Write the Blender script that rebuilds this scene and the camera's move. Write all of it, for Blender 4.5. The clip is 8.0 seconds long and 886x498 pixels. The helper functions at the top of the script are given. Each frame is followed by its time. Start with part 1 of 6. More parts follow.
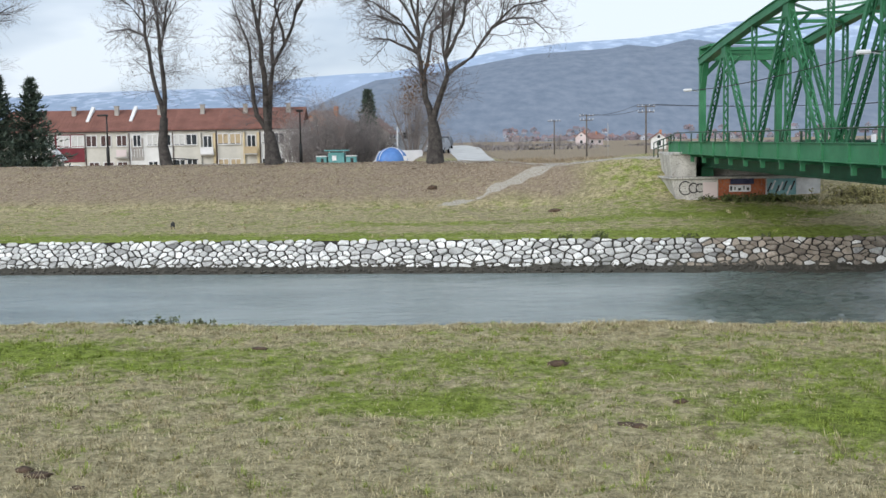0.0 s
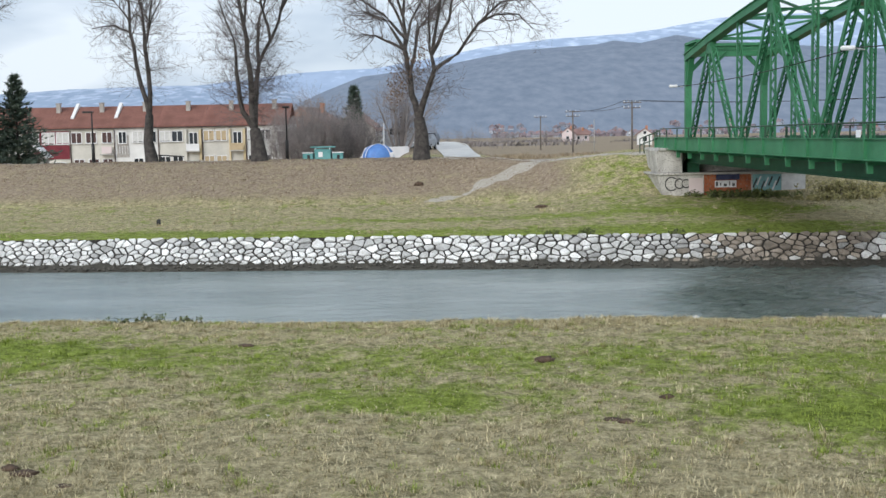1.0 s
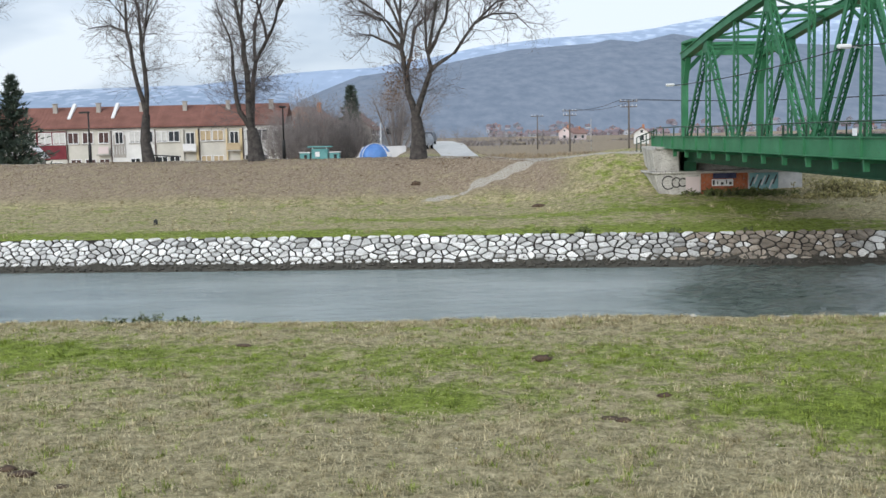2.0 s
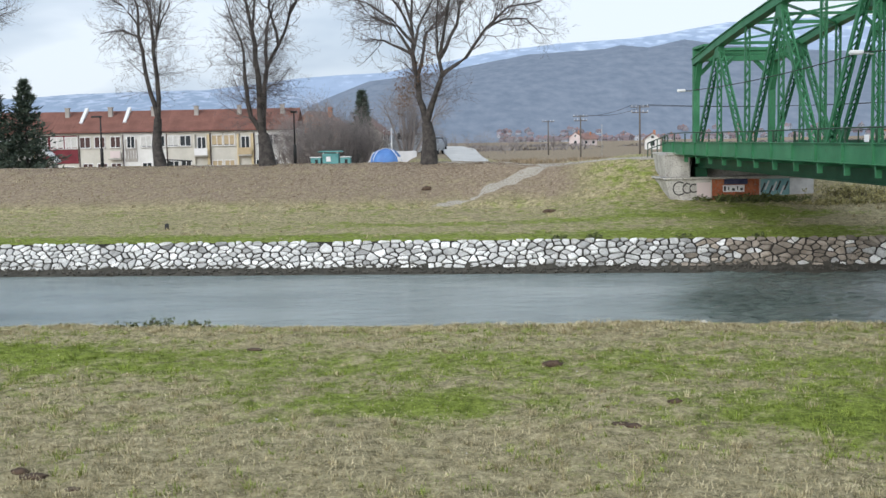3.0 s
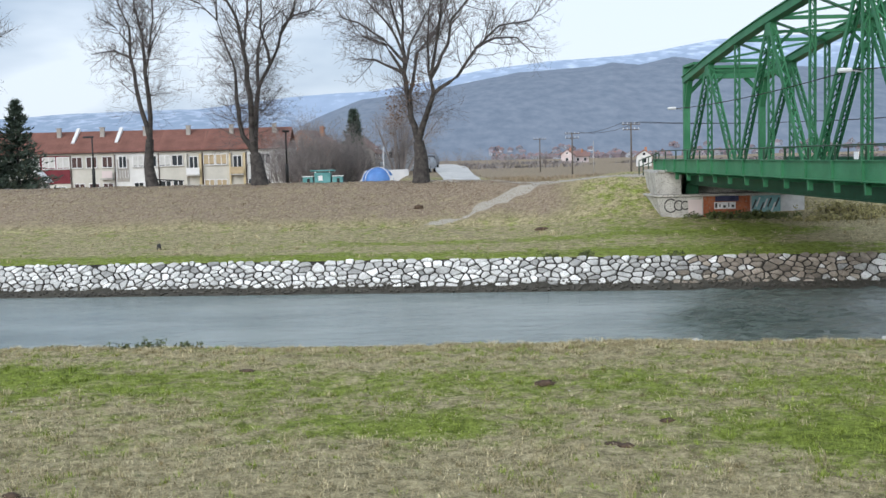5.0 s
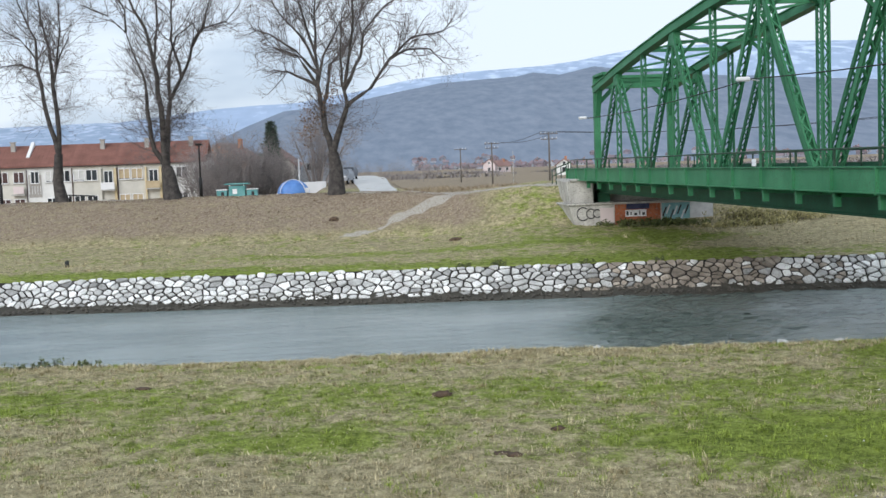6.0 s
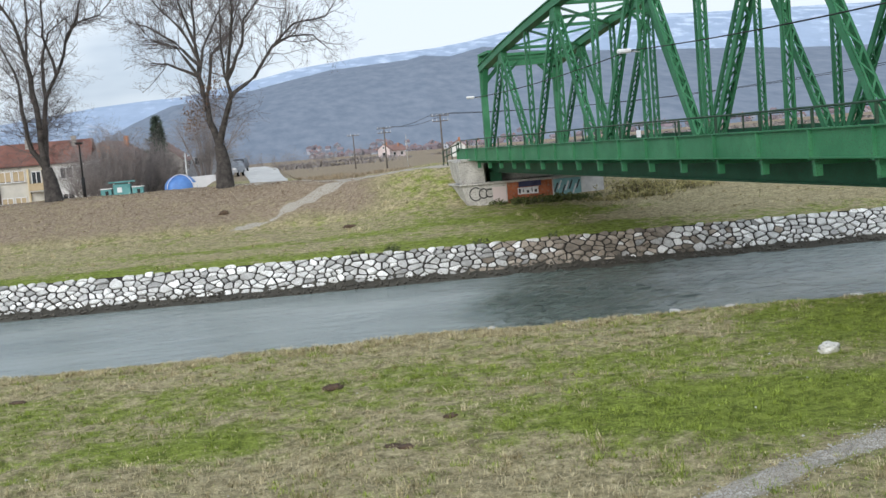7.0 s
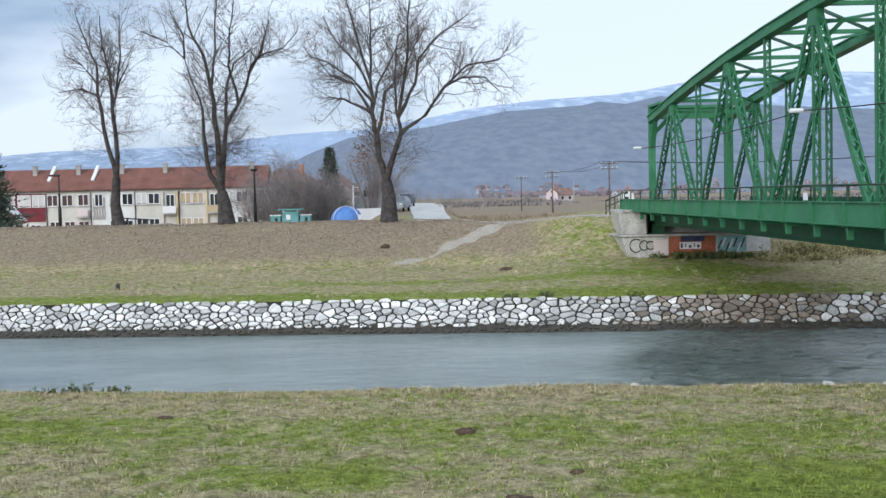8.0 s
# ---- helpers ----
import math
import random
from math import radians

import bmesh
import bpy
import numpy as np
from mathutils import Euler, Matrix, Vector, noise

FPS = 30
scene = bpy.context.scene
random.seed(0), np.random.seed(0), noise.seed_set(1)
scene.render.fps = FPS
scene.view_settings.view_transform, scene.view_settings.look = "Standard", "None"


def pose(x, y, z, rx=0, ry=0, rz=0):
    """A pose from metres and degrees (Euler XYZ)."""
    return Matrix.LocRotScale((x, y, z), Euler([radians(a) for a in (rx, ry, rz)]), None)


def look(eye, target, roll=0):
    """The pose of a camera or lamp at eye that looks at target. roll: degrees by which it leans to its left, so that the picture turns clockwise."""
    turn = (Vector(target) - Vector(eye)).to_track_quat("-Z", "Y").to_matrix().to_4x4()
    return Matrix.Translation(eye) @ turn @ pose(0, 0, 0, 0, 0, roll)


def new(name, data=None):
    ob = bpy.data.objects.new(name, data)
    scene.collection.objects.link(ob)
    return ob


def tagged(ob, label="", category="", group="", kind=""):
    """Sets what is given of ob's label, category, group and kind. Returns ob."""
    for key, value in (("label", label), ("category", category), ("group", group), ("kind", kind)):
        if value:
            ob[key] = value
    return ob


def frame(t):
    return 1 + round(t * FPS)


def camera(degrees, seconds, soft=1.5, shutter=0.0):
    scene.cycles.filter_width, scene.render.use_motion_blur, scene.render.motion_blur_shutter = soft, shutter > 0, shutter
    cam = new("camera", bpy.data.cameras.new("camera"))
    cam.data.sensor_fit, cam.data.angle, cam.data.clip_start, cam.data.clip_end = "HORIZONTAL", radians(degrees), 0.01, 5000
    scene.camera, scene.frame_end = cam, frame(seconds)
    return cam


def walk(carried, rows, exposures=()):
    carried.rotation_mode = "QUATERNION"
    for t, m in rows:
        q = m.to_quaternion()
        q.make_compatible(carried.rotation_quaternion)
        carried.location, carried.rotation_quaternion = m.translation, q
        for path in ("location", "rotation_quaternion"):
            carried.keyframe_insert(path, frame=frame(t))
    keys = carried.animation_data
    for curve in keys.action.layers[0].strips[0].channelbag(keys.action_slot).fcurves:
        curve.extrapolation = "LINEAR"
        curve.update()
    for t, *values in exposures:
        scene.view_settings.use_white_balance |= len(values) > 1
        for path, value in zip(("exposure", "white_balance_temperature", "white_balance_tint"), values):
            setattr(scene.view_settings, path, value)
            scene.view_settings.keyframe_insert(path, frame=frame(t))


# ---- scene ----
cam = camera(42.3, 8.0)
PATH = [
    (0, (0.022, 0.248, 5.972), (0.021, 2.238, 5.782), -1.0),
    (0.5, (0.019, 0.249, 5.979), (0.024, 2.24, 5.782), -1.1),
    (1, (0.024, 0.237, 5.975), (0.046, 2.227, 5.778), -1.1),
    (1.5, (0.029, 0.231, 5.977), (0.062, 2.221, 5.777), -1.3),
    (3, (0.015, 0.207, 5.976), (0.024, 2.198, 5.787), -1.1),
    (3.5, (0.025, 0.192, 5.977), (0.045, 2.184, 5.793), -1.4),
    (4, (0.02, 0.211, 5.98), (0.039, 2.204, 5.808), -1.8),
    (4.5, (-0.005, 0.257, 5.998), (0.014, 2.251, 5.847), -1.5),
    (5.8, (0.455, 0.02, 6.06), (0.500, 2.012, 5.886), -0.9),
    (6, (0.64, 0.16, 6.035), (0.793, 2.149, 5.891), -2.1),
    (6.5, (0.80, 0.50, 5.97), (1.158, 2.461, 5.806), -3.05),
    (7, (1.038, 0.76, 5.983), (1.361, 2.726, 5.802), -4.95),
    (7.5, (1.261, 0.753, 6.057), (1.406, 2.742, 5.91), -2.1),
    (8, (1.409, 0.7, 6.072), (1.454, 2.697, 5.979), -1.3),
]
walk(cam, [(t, look(eye, target, roll)) for t, eye, target, roll in PATH], [(0, 0.0, 6320, 10), (3.5, 0.0, 6300, 10), (4.5, 0.0, 6200, 10), (6, 0.0, 6220, 10), (7, 0.0, 6380, 10), (8, 0.0, 6020, 10)])

# ---- world and light ----
world = bpy.data.worlds.new("overcast_sky")
scene.world = world
world.use_nodes = True
wn, wl = world.node_tree.nodes, world.node_tree.links
wn.clear()
SUN_EL, SUN_AZ = radians(23), radians(219)
sky = wn.new("ShaderNodeTexSky")
sky.sky_type, sky.sun_disc, sky.sun_elevation, sky.sun_rotation = "NISHITA", False, SUN_EL, SUN_AZ
sky.air_density, sky.dust_density = 1.0, 2.0
gain = wn.new("ShaderNodeVectorMath"); gain.operation = "SCALE"; gain.inputs["Scale"].default_value = 0.10
wl.new(sky.outputs[0], gain.inputs[0])
wtc = wn.new("ShaderNodeTexCoord")
wmap = wn.new("ShaderNodeMapping"); wmap.inputs["Scale"].default_value = (1.6, 1.6, 5.0)
wnoise = wn.new("ShaderNodeTexNoise"); wnoise.inputs["Scale"].default_value = 1.6; wnoise.inputs["Detail"].default_value = 5
wramp = wn.new("ShaderNodeValToRGB")
wramp.color_ramp.elements[0].position, wramp.color_ramp.elements[0].color = 0.22, (0.27, 0.37, 0.51, 1)
wramp.color_ramp.elements[1].position, wramp.color_ramp.elements[1].color = 0.42, (0.75, 0.815, 0.885, 1)
wmix = wn.new("ShaderNodeMix"); wmix.data_type = "RGBA"; wmix.inputs[0].default_value = 0.85
wbg = wn.new("ShaderNodeBackground"); wbg.inputs["Strength"].default_value = 1.25
wout = wn.new("ShaderNodeOutputWorld")
wl.new(wtc.outputs["Generated"], wmap.inputs[0]); wl.new(wmap.outputs[0], wnoise.inputs["Vector"])
wsep = wn.new("ShaderNodeSeparateXYZ")
wl.new(wtc.outputs["Generated"], wsep.inputs[0])
wadd = wn.new("ShaderNodeMath"); wadd.operation = "MULTIPLY_ADD"; wadd.inputs[1].default_value = 0.75
wl.new(wsep.outputs["X"], wadd.inputs[0]); wl.new(wnoise.outputs["Fac"], wadd.inputs[2])
wl.new(wadd.outputs[0], wramp.inputs[0])
wl.new(gain.outputs[0], wmix.inputs[6]); wl.new(wramp.outputs[0], wmix.inputs[7])
wl.new(wmix.outputs[2], wbg.inputs[0]); wl.new(wbg.outputs[0], wout.inputs[0])

sun = new("sun", bpy.data.lights.new("sun", "SUN"))
sun.data.energy, sun.data.angle, sun.data.color = 2.75, radians(50), (1.0, 0.96, 0.9)
sun.matrix_world = look((-60, -45, 40), (0, 30, 0))

# ---- axes of the place: river (u along, v across) and bridge (a across, l along) ----
RIVER, BRIDGE = radians(6.5), radians(-0.3)


def turned(p, q, z, ang):
    return Vector((p * math.cos(ang) + q * math.sin(ang), -p * math.sin(ang) + q * math.cos(ang), z))


def R(u, v, z):
    return turned(u, v, z, RIVER)


def B(a, l, z):
    return turned(a, l, z, BRIDGE)


def uv_of(x, y):
    return x * math.cos(RIVER) - y * math.sin(RIVER), x * math.sin(RIVER) + y * math.cos(RIVER)


def smooth(a, b, x):
    t = min(max((x - a) / (b - a), 0.0), 1.0)
    return t * t * (3 - 2 * t)


def lerp(a, b, t):
    return a + (b - a) * t


# ---- materials ----
def material(name, c1, c2, scale=4.0, rough=0.8, metal=0.0, bump=0.3, fine=40.0, c3=None, spread=(0.35, 0.65), glow=0.0, coords="Object", per=0.0, spec=0.3):
    """Two colours mixed by a broad noise, a third in fine specks, and fine relief."""
    m = bpy.data.materials.new(name)
    m.use_nodes = True
    n, l = m.node_tree.nodes, m.node_tree.links
    bsdf = n["Principled BSDF"]
    tc = n.new("ShaderNodeTexCoord")
    a = n.new("ShaderNodeTexNoise"); a.inputs["Scale"].default_value = scale; a.inputs["Detail"].default_value = 6; a.inputs["Roughness"].default_value = 0.6
    l.new(tc.outputs[coords], a.inputs["Vector"])
    ramp = n.new("ShaderNodeValToRGB")
    ramp.color_ramp.elements[0].position, ramp.color_ramp.elements[0].color = spread[0], (*c1, 1)
    ramp.color_ramp.elements[1].position, ramp.color_ramp.elements[1].color = spread[1], (*c2, 1)
    l.new(a.outputs["Fac"], ramp.inputs[0])
    b = n.new("ShaderNodeTexNoise"); b.inputs["Scale"].default_value = fine; b.inputs["Detail"].default_value = 4
    l.new(tc.outputs[coords], b.inputs["Vector"])
    colour = ramp.outputs[0]
    if c3:
        r2 = n.new("ShaderNodeValToRGB")
        r2.color_ramp.elements[0].position, r2.color_ramp.elements[1].position = 0.52, 0.66
        l.new(b.outputs["Fac"], r2.inputs[0])
        mx = n.new("ShaderNodeMix"); mx.data_type = "RGBA"
        l.new(r2.outputs[0], mx.inputs[0]); l.new(colour, mx.inputs[6]); mx.inputs[7].default_value = (*c3, 1)
        colour = mx.outputs[2]
    if per:
        info = n.new("ShaderNodeObjectInfo")
        hsv = n.new("ShaderNodeHueSaturation")
        mr = n.new("ShaderNodeMapRange"); mr.inputs["To Min"].default_value, mr.inputs["To Max"].default_value = 1 - per, 1 + per
        geo = n.new("ShaderNodeNewGeometry")
        add = n.new("ShaderNodeMath"); add.operation = "ADD"
        fr = n.new("ShaderNodeMath"); fr.operation = "FRACT"
        l.new(info.outputs["Random"], add.inputs[0]); l.new(geo.outputs["Random Per Island"], add.inputs[1])
        l.new(add.outputs[0], fr.inputs[0]); l.new(fr.outputs[0], mr.inputs["Value"])
        l.new(mr.outputs[0], hsv.inputs["Value"]); l.new(colour, hsv.inputs["Color"])
        colour = hsv.outputs[0]
    l.new(colour, bsdf.inputs["Base Color"])
    bsdf.inputs["Roughness"].default_value, bsdf.inputs["Metallic"].default_value = rough, metal
    bsdf.inputs["Specular IOR Level"].default_value = spec
    if bump:
        bp = n.new("ShaderNodeBump"); bp.inputs["Strength"].default_value = bump; bp.inputs["Distance"].default_value = 0.02
        l.new(b.outputs["Fac"], bp.inputs["Height"]); l.new(bp.outputs[0], bsdf.inputs["Normal"])
    if glow:
        l.new(colour, bsdf.inputs["Emission Color"]); bsdf.inputs["Emission Strength"].default_value = glow
    return m


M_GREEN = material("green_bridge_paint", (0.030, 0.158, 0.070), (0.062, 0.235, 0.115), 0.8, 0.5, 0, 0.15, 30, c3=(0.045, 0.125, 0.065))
# Darker copy of the bridge green: shade under and behind the deck painted in.
M_GREEN_SHADED = material("shaded_green_steel", (0.016, 0.088, 0.044), (0.026, 0.12, 0.064), 1.2, 0.6, 0, 0.15, 30, c3=(0.03, 0.05, 0.03))
M_RAIL = material("dark_rail_paint", (0.02, 0.05, 0.03), (0.04, 0.08, 0.05), 3, 0.6)
M_CONCRETE = material("weathered_concrete", (0.36, 0.345, 0.32), (0.58, 0.565, 0.53), 1.2, 0.9, 0, 0.5, 14, c3=(0.22, 0.21, 0.19))
M_DECK = material("asphalt_deck", (0.04, 0.04, 0.042), (0.06, 0.06, 0.06), 2, 0.9)
M_STONE = material("pale_river_stone", (0.52, 0.52, 0.50), (0.82, 0.82, 0.80), 2.0, 0.85, 0, 0.6, 14, c3=(0.46, 0.44, 0.40), per=0.3)
M_STONE_GREY = material("grey_river_stone", (0.33, 0.33, 0.32), (0.56, 0.56, 0.54), 2.0, 0.85, 0, 0.6, 14, c3=(0.28, 0.27, 0.24), per=0.35)
M_STONE_BROWN = material("brown_river_stone", (0.19, 0.165, 0.135), (0.38, 0.335, 0.28), 2.0, 0.85, 0, 0.6, 14, c3=(0.24, 0.19, 0.14), per=0.35)
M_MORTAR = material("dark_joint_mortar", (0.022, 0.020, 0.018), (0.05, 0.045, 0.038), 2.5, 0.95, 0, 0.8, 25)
M_SILT = material("wet_silt", (0.06, 0.055, 0.045), (0.11, 0.10, 0.08), 1.5, 0.6, 0, 0.6, 12)
M_BARK = material("grey_brown_bark", (0.034, 0.031, 0.030), (0.092, 0.082, 0.076), 3.0, 0.95, 0, 0.9, 14)
M_TWIG = material("brown_twigs", (0.085, 0.074, 0.072), (0.15, 0.13, 0.125), 1.0, 0.95, 0, 0)
M_DRYLEAF = material("dry_brown_leaves", (0.12, 0.07, 0.04), (0.2, 0.12, 0.07), 5, 0.9, 0, 0, per=0.3)
M_NEEDLE = material("dark_spruce_needles", (0.055, 0.08, 0.065), (0.11, 0.145, 0.11), 2, 0.9, 0, 0, per=0.3)
M_SCRUB = material("grey_brown_scrub", (0.19, 0.17, 0.165), (0.29, 0.26, 0.25), 0.6, 0.95, 0, 0, per=0.3)
M_WEED = material("dark_weed_leaves", (0.06, 0.08, 0.025), (0.14, 0.16, 0.055), 1.5, 0.8, 0, 0, per=0.4)
M_ROOF = material("red_clay_tiles", (0.17, 0.078, 0.06), (0.26, 0.122, 0.095), 0.5, 0.85, 0, 0.5, 9, c3=(0.18, 0.08, 0.06))
# Clay red dulled towards grey; distance haze is put into the colour.
M_ROOF2 = material("hazed_clay_tiles", (0.22, 0.135, 0.12), (0.30, 0.19, 0.165), 0.3, 0.9, 0, 0.3, 5)
M_CREAM = material("cream_render", (0.50, 0.485, 0.43), (0.62, 0.60, 0.54), 0.6, 0.9, 0, 0.2, 15)
M_OCHRE = material("ochre_render", (0.52, 0.42, 0.25), (0.62, 0.52, 0.34), 0.6, 0.9, 0, 0.2, 15)
M_WHITE = material("white_render", (0.62, 0.62, 0.60), (0.75, 0.75, 0.73), 0.6, 0.85, 0, 0.2, 15)
M_PINK = material("pale_pink_render", (0.58, 0.49, 0.48), (0.68, 0.59, 0.58), 0.3, 0.9)
M_MAROON = material("maroon_cladding", (0.13, 0.015, 0.025), (0.19, 0.03, 0.04), 1, 0.6)
M_BRICK = material("orange_brick", (0.36, 0.16, 0.09), (0.48, 0.24, 0.15), 1, 0.9, 0, 0.3, 12)
M_GREYWALL = material("bare_grey_wall", (0.30, 0.28, 0.26), (0.40, 0.38, 0.35), 1, 0.9)
M_SHUTTER = material("brown_shutter", (0.055, 0.03, 0.03), (0.09, 0.05, 0.045), 6, 0.6)
M_BLIND = material("pale_blind", (0.5, 0.5, 0.48), (0.62, 0.62, 0.6), 4, 0.6)
M_BEIGE_BLIND = material("beige_blind", (0.42, 0.33, 0.2), (0.5, 0.4, 0.26), 4, 0.7)
M_FRAME = material("white_window_frame", (0.7, 0.7, 0.7), (0.78, 0.78, 0.78), 4, 0.5)
M_POLE = material("dark_lamp_post", (0.02, 0.02, 0.022), (0.035, 0.035, 0.035), 4, 0.5)
M_WOODPOLE = material("weathered_wood_pole", (0.10, 0.085, 0.075), (0.16, 0.14, 0.12), 3, 0.9)
M_STEEL = material("galvanised_steel", (0.5, 0.5, 0.5), (0.62, 0.62, 0.62), 4, 0.45, 0.4)
M_LAMPHEAD = material("white_lamp_head", (0.75, 0.76, 0.78), (0.82, 0.82, 0.84), 4, 0.4)
M_TARP = material("blue_tarpaulin", (0.08, 0.19, 0.48), (0.13, 0.28, 0.62), 1.2, 0.5, 0, 0.4, 5)
M_TEAL = material("teal_painted_wood", (0.08, 0.24, 0.24), (0.15, 0.35, 0.35), 2, 0.6)
M_CARWHITE = material("white_car_paint", (0.62, 0.63, 0.65), (0.7, 0.7, 0.72), 1, 0.3)
M_CARDARK = material("dark_car_paint", (0.05, 0.055, 0.065), (0.07, 0.075, 0.09), 1, 0.3)
M_CARSILVER = material("silver_car_paint", (0.32, 0.34, 0.37), (0.38, 0.40, 0.43), 1, 0.3, 0.4)
M_TYRE = material("black_tyre", (0.015, 0.015, 0.015), (0.025, 0.025, 0.025), 6, 0.9)
M_EARTH = material("dark_molehill_earth", (0.06, 0.040, 0.028), (0.14, 0.095, 0.065), 6, 0.95, 0, 1.0, 20)
M_ROCK = material("white_limestone_rock", (0.55, 0.54, 0.5), (0.75, 0.74, 0.7), 5, 0.85, 0, 0.8, 12, c3=(0.35, 0.34, 0.32))
M_CABLE = material("black_cable", (0.015, 0.015, 0.015), (0.025, 0.025, 0.025), 5, 0.6)
M_G_ORANGE = material("orange_graffiti_paint", (0.22, 0.055, 0.022), (0.37, 0.12, 0.055), 2.5, 0.8, 0, 0.3, 9, c3=(0.26, 0.17, 0.125))
M_G_WHITE = material("white_graffiti_paint", (0.55, 0.55, 0.56), (0.7, 0.7, 0.7), 3, 0.7)
M_G_BLUE = material("navy_graffiti_paint", (0.025, 0.03, 0.07), (0.05, 0.055, 0.11), 3, 0.7)
M_G_TEAL = material("teal_graffiti_paint", (0.12, 0.30, 0.32), (0.22, 0.42, 0.44), 3, 0.7, c3=(0.35, 0.36, 0.35))
M_G_DARK = material("black_graffiti_line", (0.03, 0.03, 0.03), (0.06, 0.06, 0.06), 3, 0.7)


def glass_material():
    m = bpy.data.materials.new("window_glass")
    m.use_nodes = True
    b = m.node_tree.nodes["Principled BSDF"]
    b.inputs["Base Color"].default_value = (0.03, 0.035, 0.04, 1)
    b.inputs["Roughness"].default_value, b.inputs["Specular IOR Level"].default_value = 0.08, 0.7
    return m


M_GLASS = glass_material()


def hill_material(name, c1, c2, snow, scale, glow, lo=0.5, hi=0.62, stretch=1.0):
    """Distant woods with snow in the clearings; air haze is painted into the colours and their glow."""
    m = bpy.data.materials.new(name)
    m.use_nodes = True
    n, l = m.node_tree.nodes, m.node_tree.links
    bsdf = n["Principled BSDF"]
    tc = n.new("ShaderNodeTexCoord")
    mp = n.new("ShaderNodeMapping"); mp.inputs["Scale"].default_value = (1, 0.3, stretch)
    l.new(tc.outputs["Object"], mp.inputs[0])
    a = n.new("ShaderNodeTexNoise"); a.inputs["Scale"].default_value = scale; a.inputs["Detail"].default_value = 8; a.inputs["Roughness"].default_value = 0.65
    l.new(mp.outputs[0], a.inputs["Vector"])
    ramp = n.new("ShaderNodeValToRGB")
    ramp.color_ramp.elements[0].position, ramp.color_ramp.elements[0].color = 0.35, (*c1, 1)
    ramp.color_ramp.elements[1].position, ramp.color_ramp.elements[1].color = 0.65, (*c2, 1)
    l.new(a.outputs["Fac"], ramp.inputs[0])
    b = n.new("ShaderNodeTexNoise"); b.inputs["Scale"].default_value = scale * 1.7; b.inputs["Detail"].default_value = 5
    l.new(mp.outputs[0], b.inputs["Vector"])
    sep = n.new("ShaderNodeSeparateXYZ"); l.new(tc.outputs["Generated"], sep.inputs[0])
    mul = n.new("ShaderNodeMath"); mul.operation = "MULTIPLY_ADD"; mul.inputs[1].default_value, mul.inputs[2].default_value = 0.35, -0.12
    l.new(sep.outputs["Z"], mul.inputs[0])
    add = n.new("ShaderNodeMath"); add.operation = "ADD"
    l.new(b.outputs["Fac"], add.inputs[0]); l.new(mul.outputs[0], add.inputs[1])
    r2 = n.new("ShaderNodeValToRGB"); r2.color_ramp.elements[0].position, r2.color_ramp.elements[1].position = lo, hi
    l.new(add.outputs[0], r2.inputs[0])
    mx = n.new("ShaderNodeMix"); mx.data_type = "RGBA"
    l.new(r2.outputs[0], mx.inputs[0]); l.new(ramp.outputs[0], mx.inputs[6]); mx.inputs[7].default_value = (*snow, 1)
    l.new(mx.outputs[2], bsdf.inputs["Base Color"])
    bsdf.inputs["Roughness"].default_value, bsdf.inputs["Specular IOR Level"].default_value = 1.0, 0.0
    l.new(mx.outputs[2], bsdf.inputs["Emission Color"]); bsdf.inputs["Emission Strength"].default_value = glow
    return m


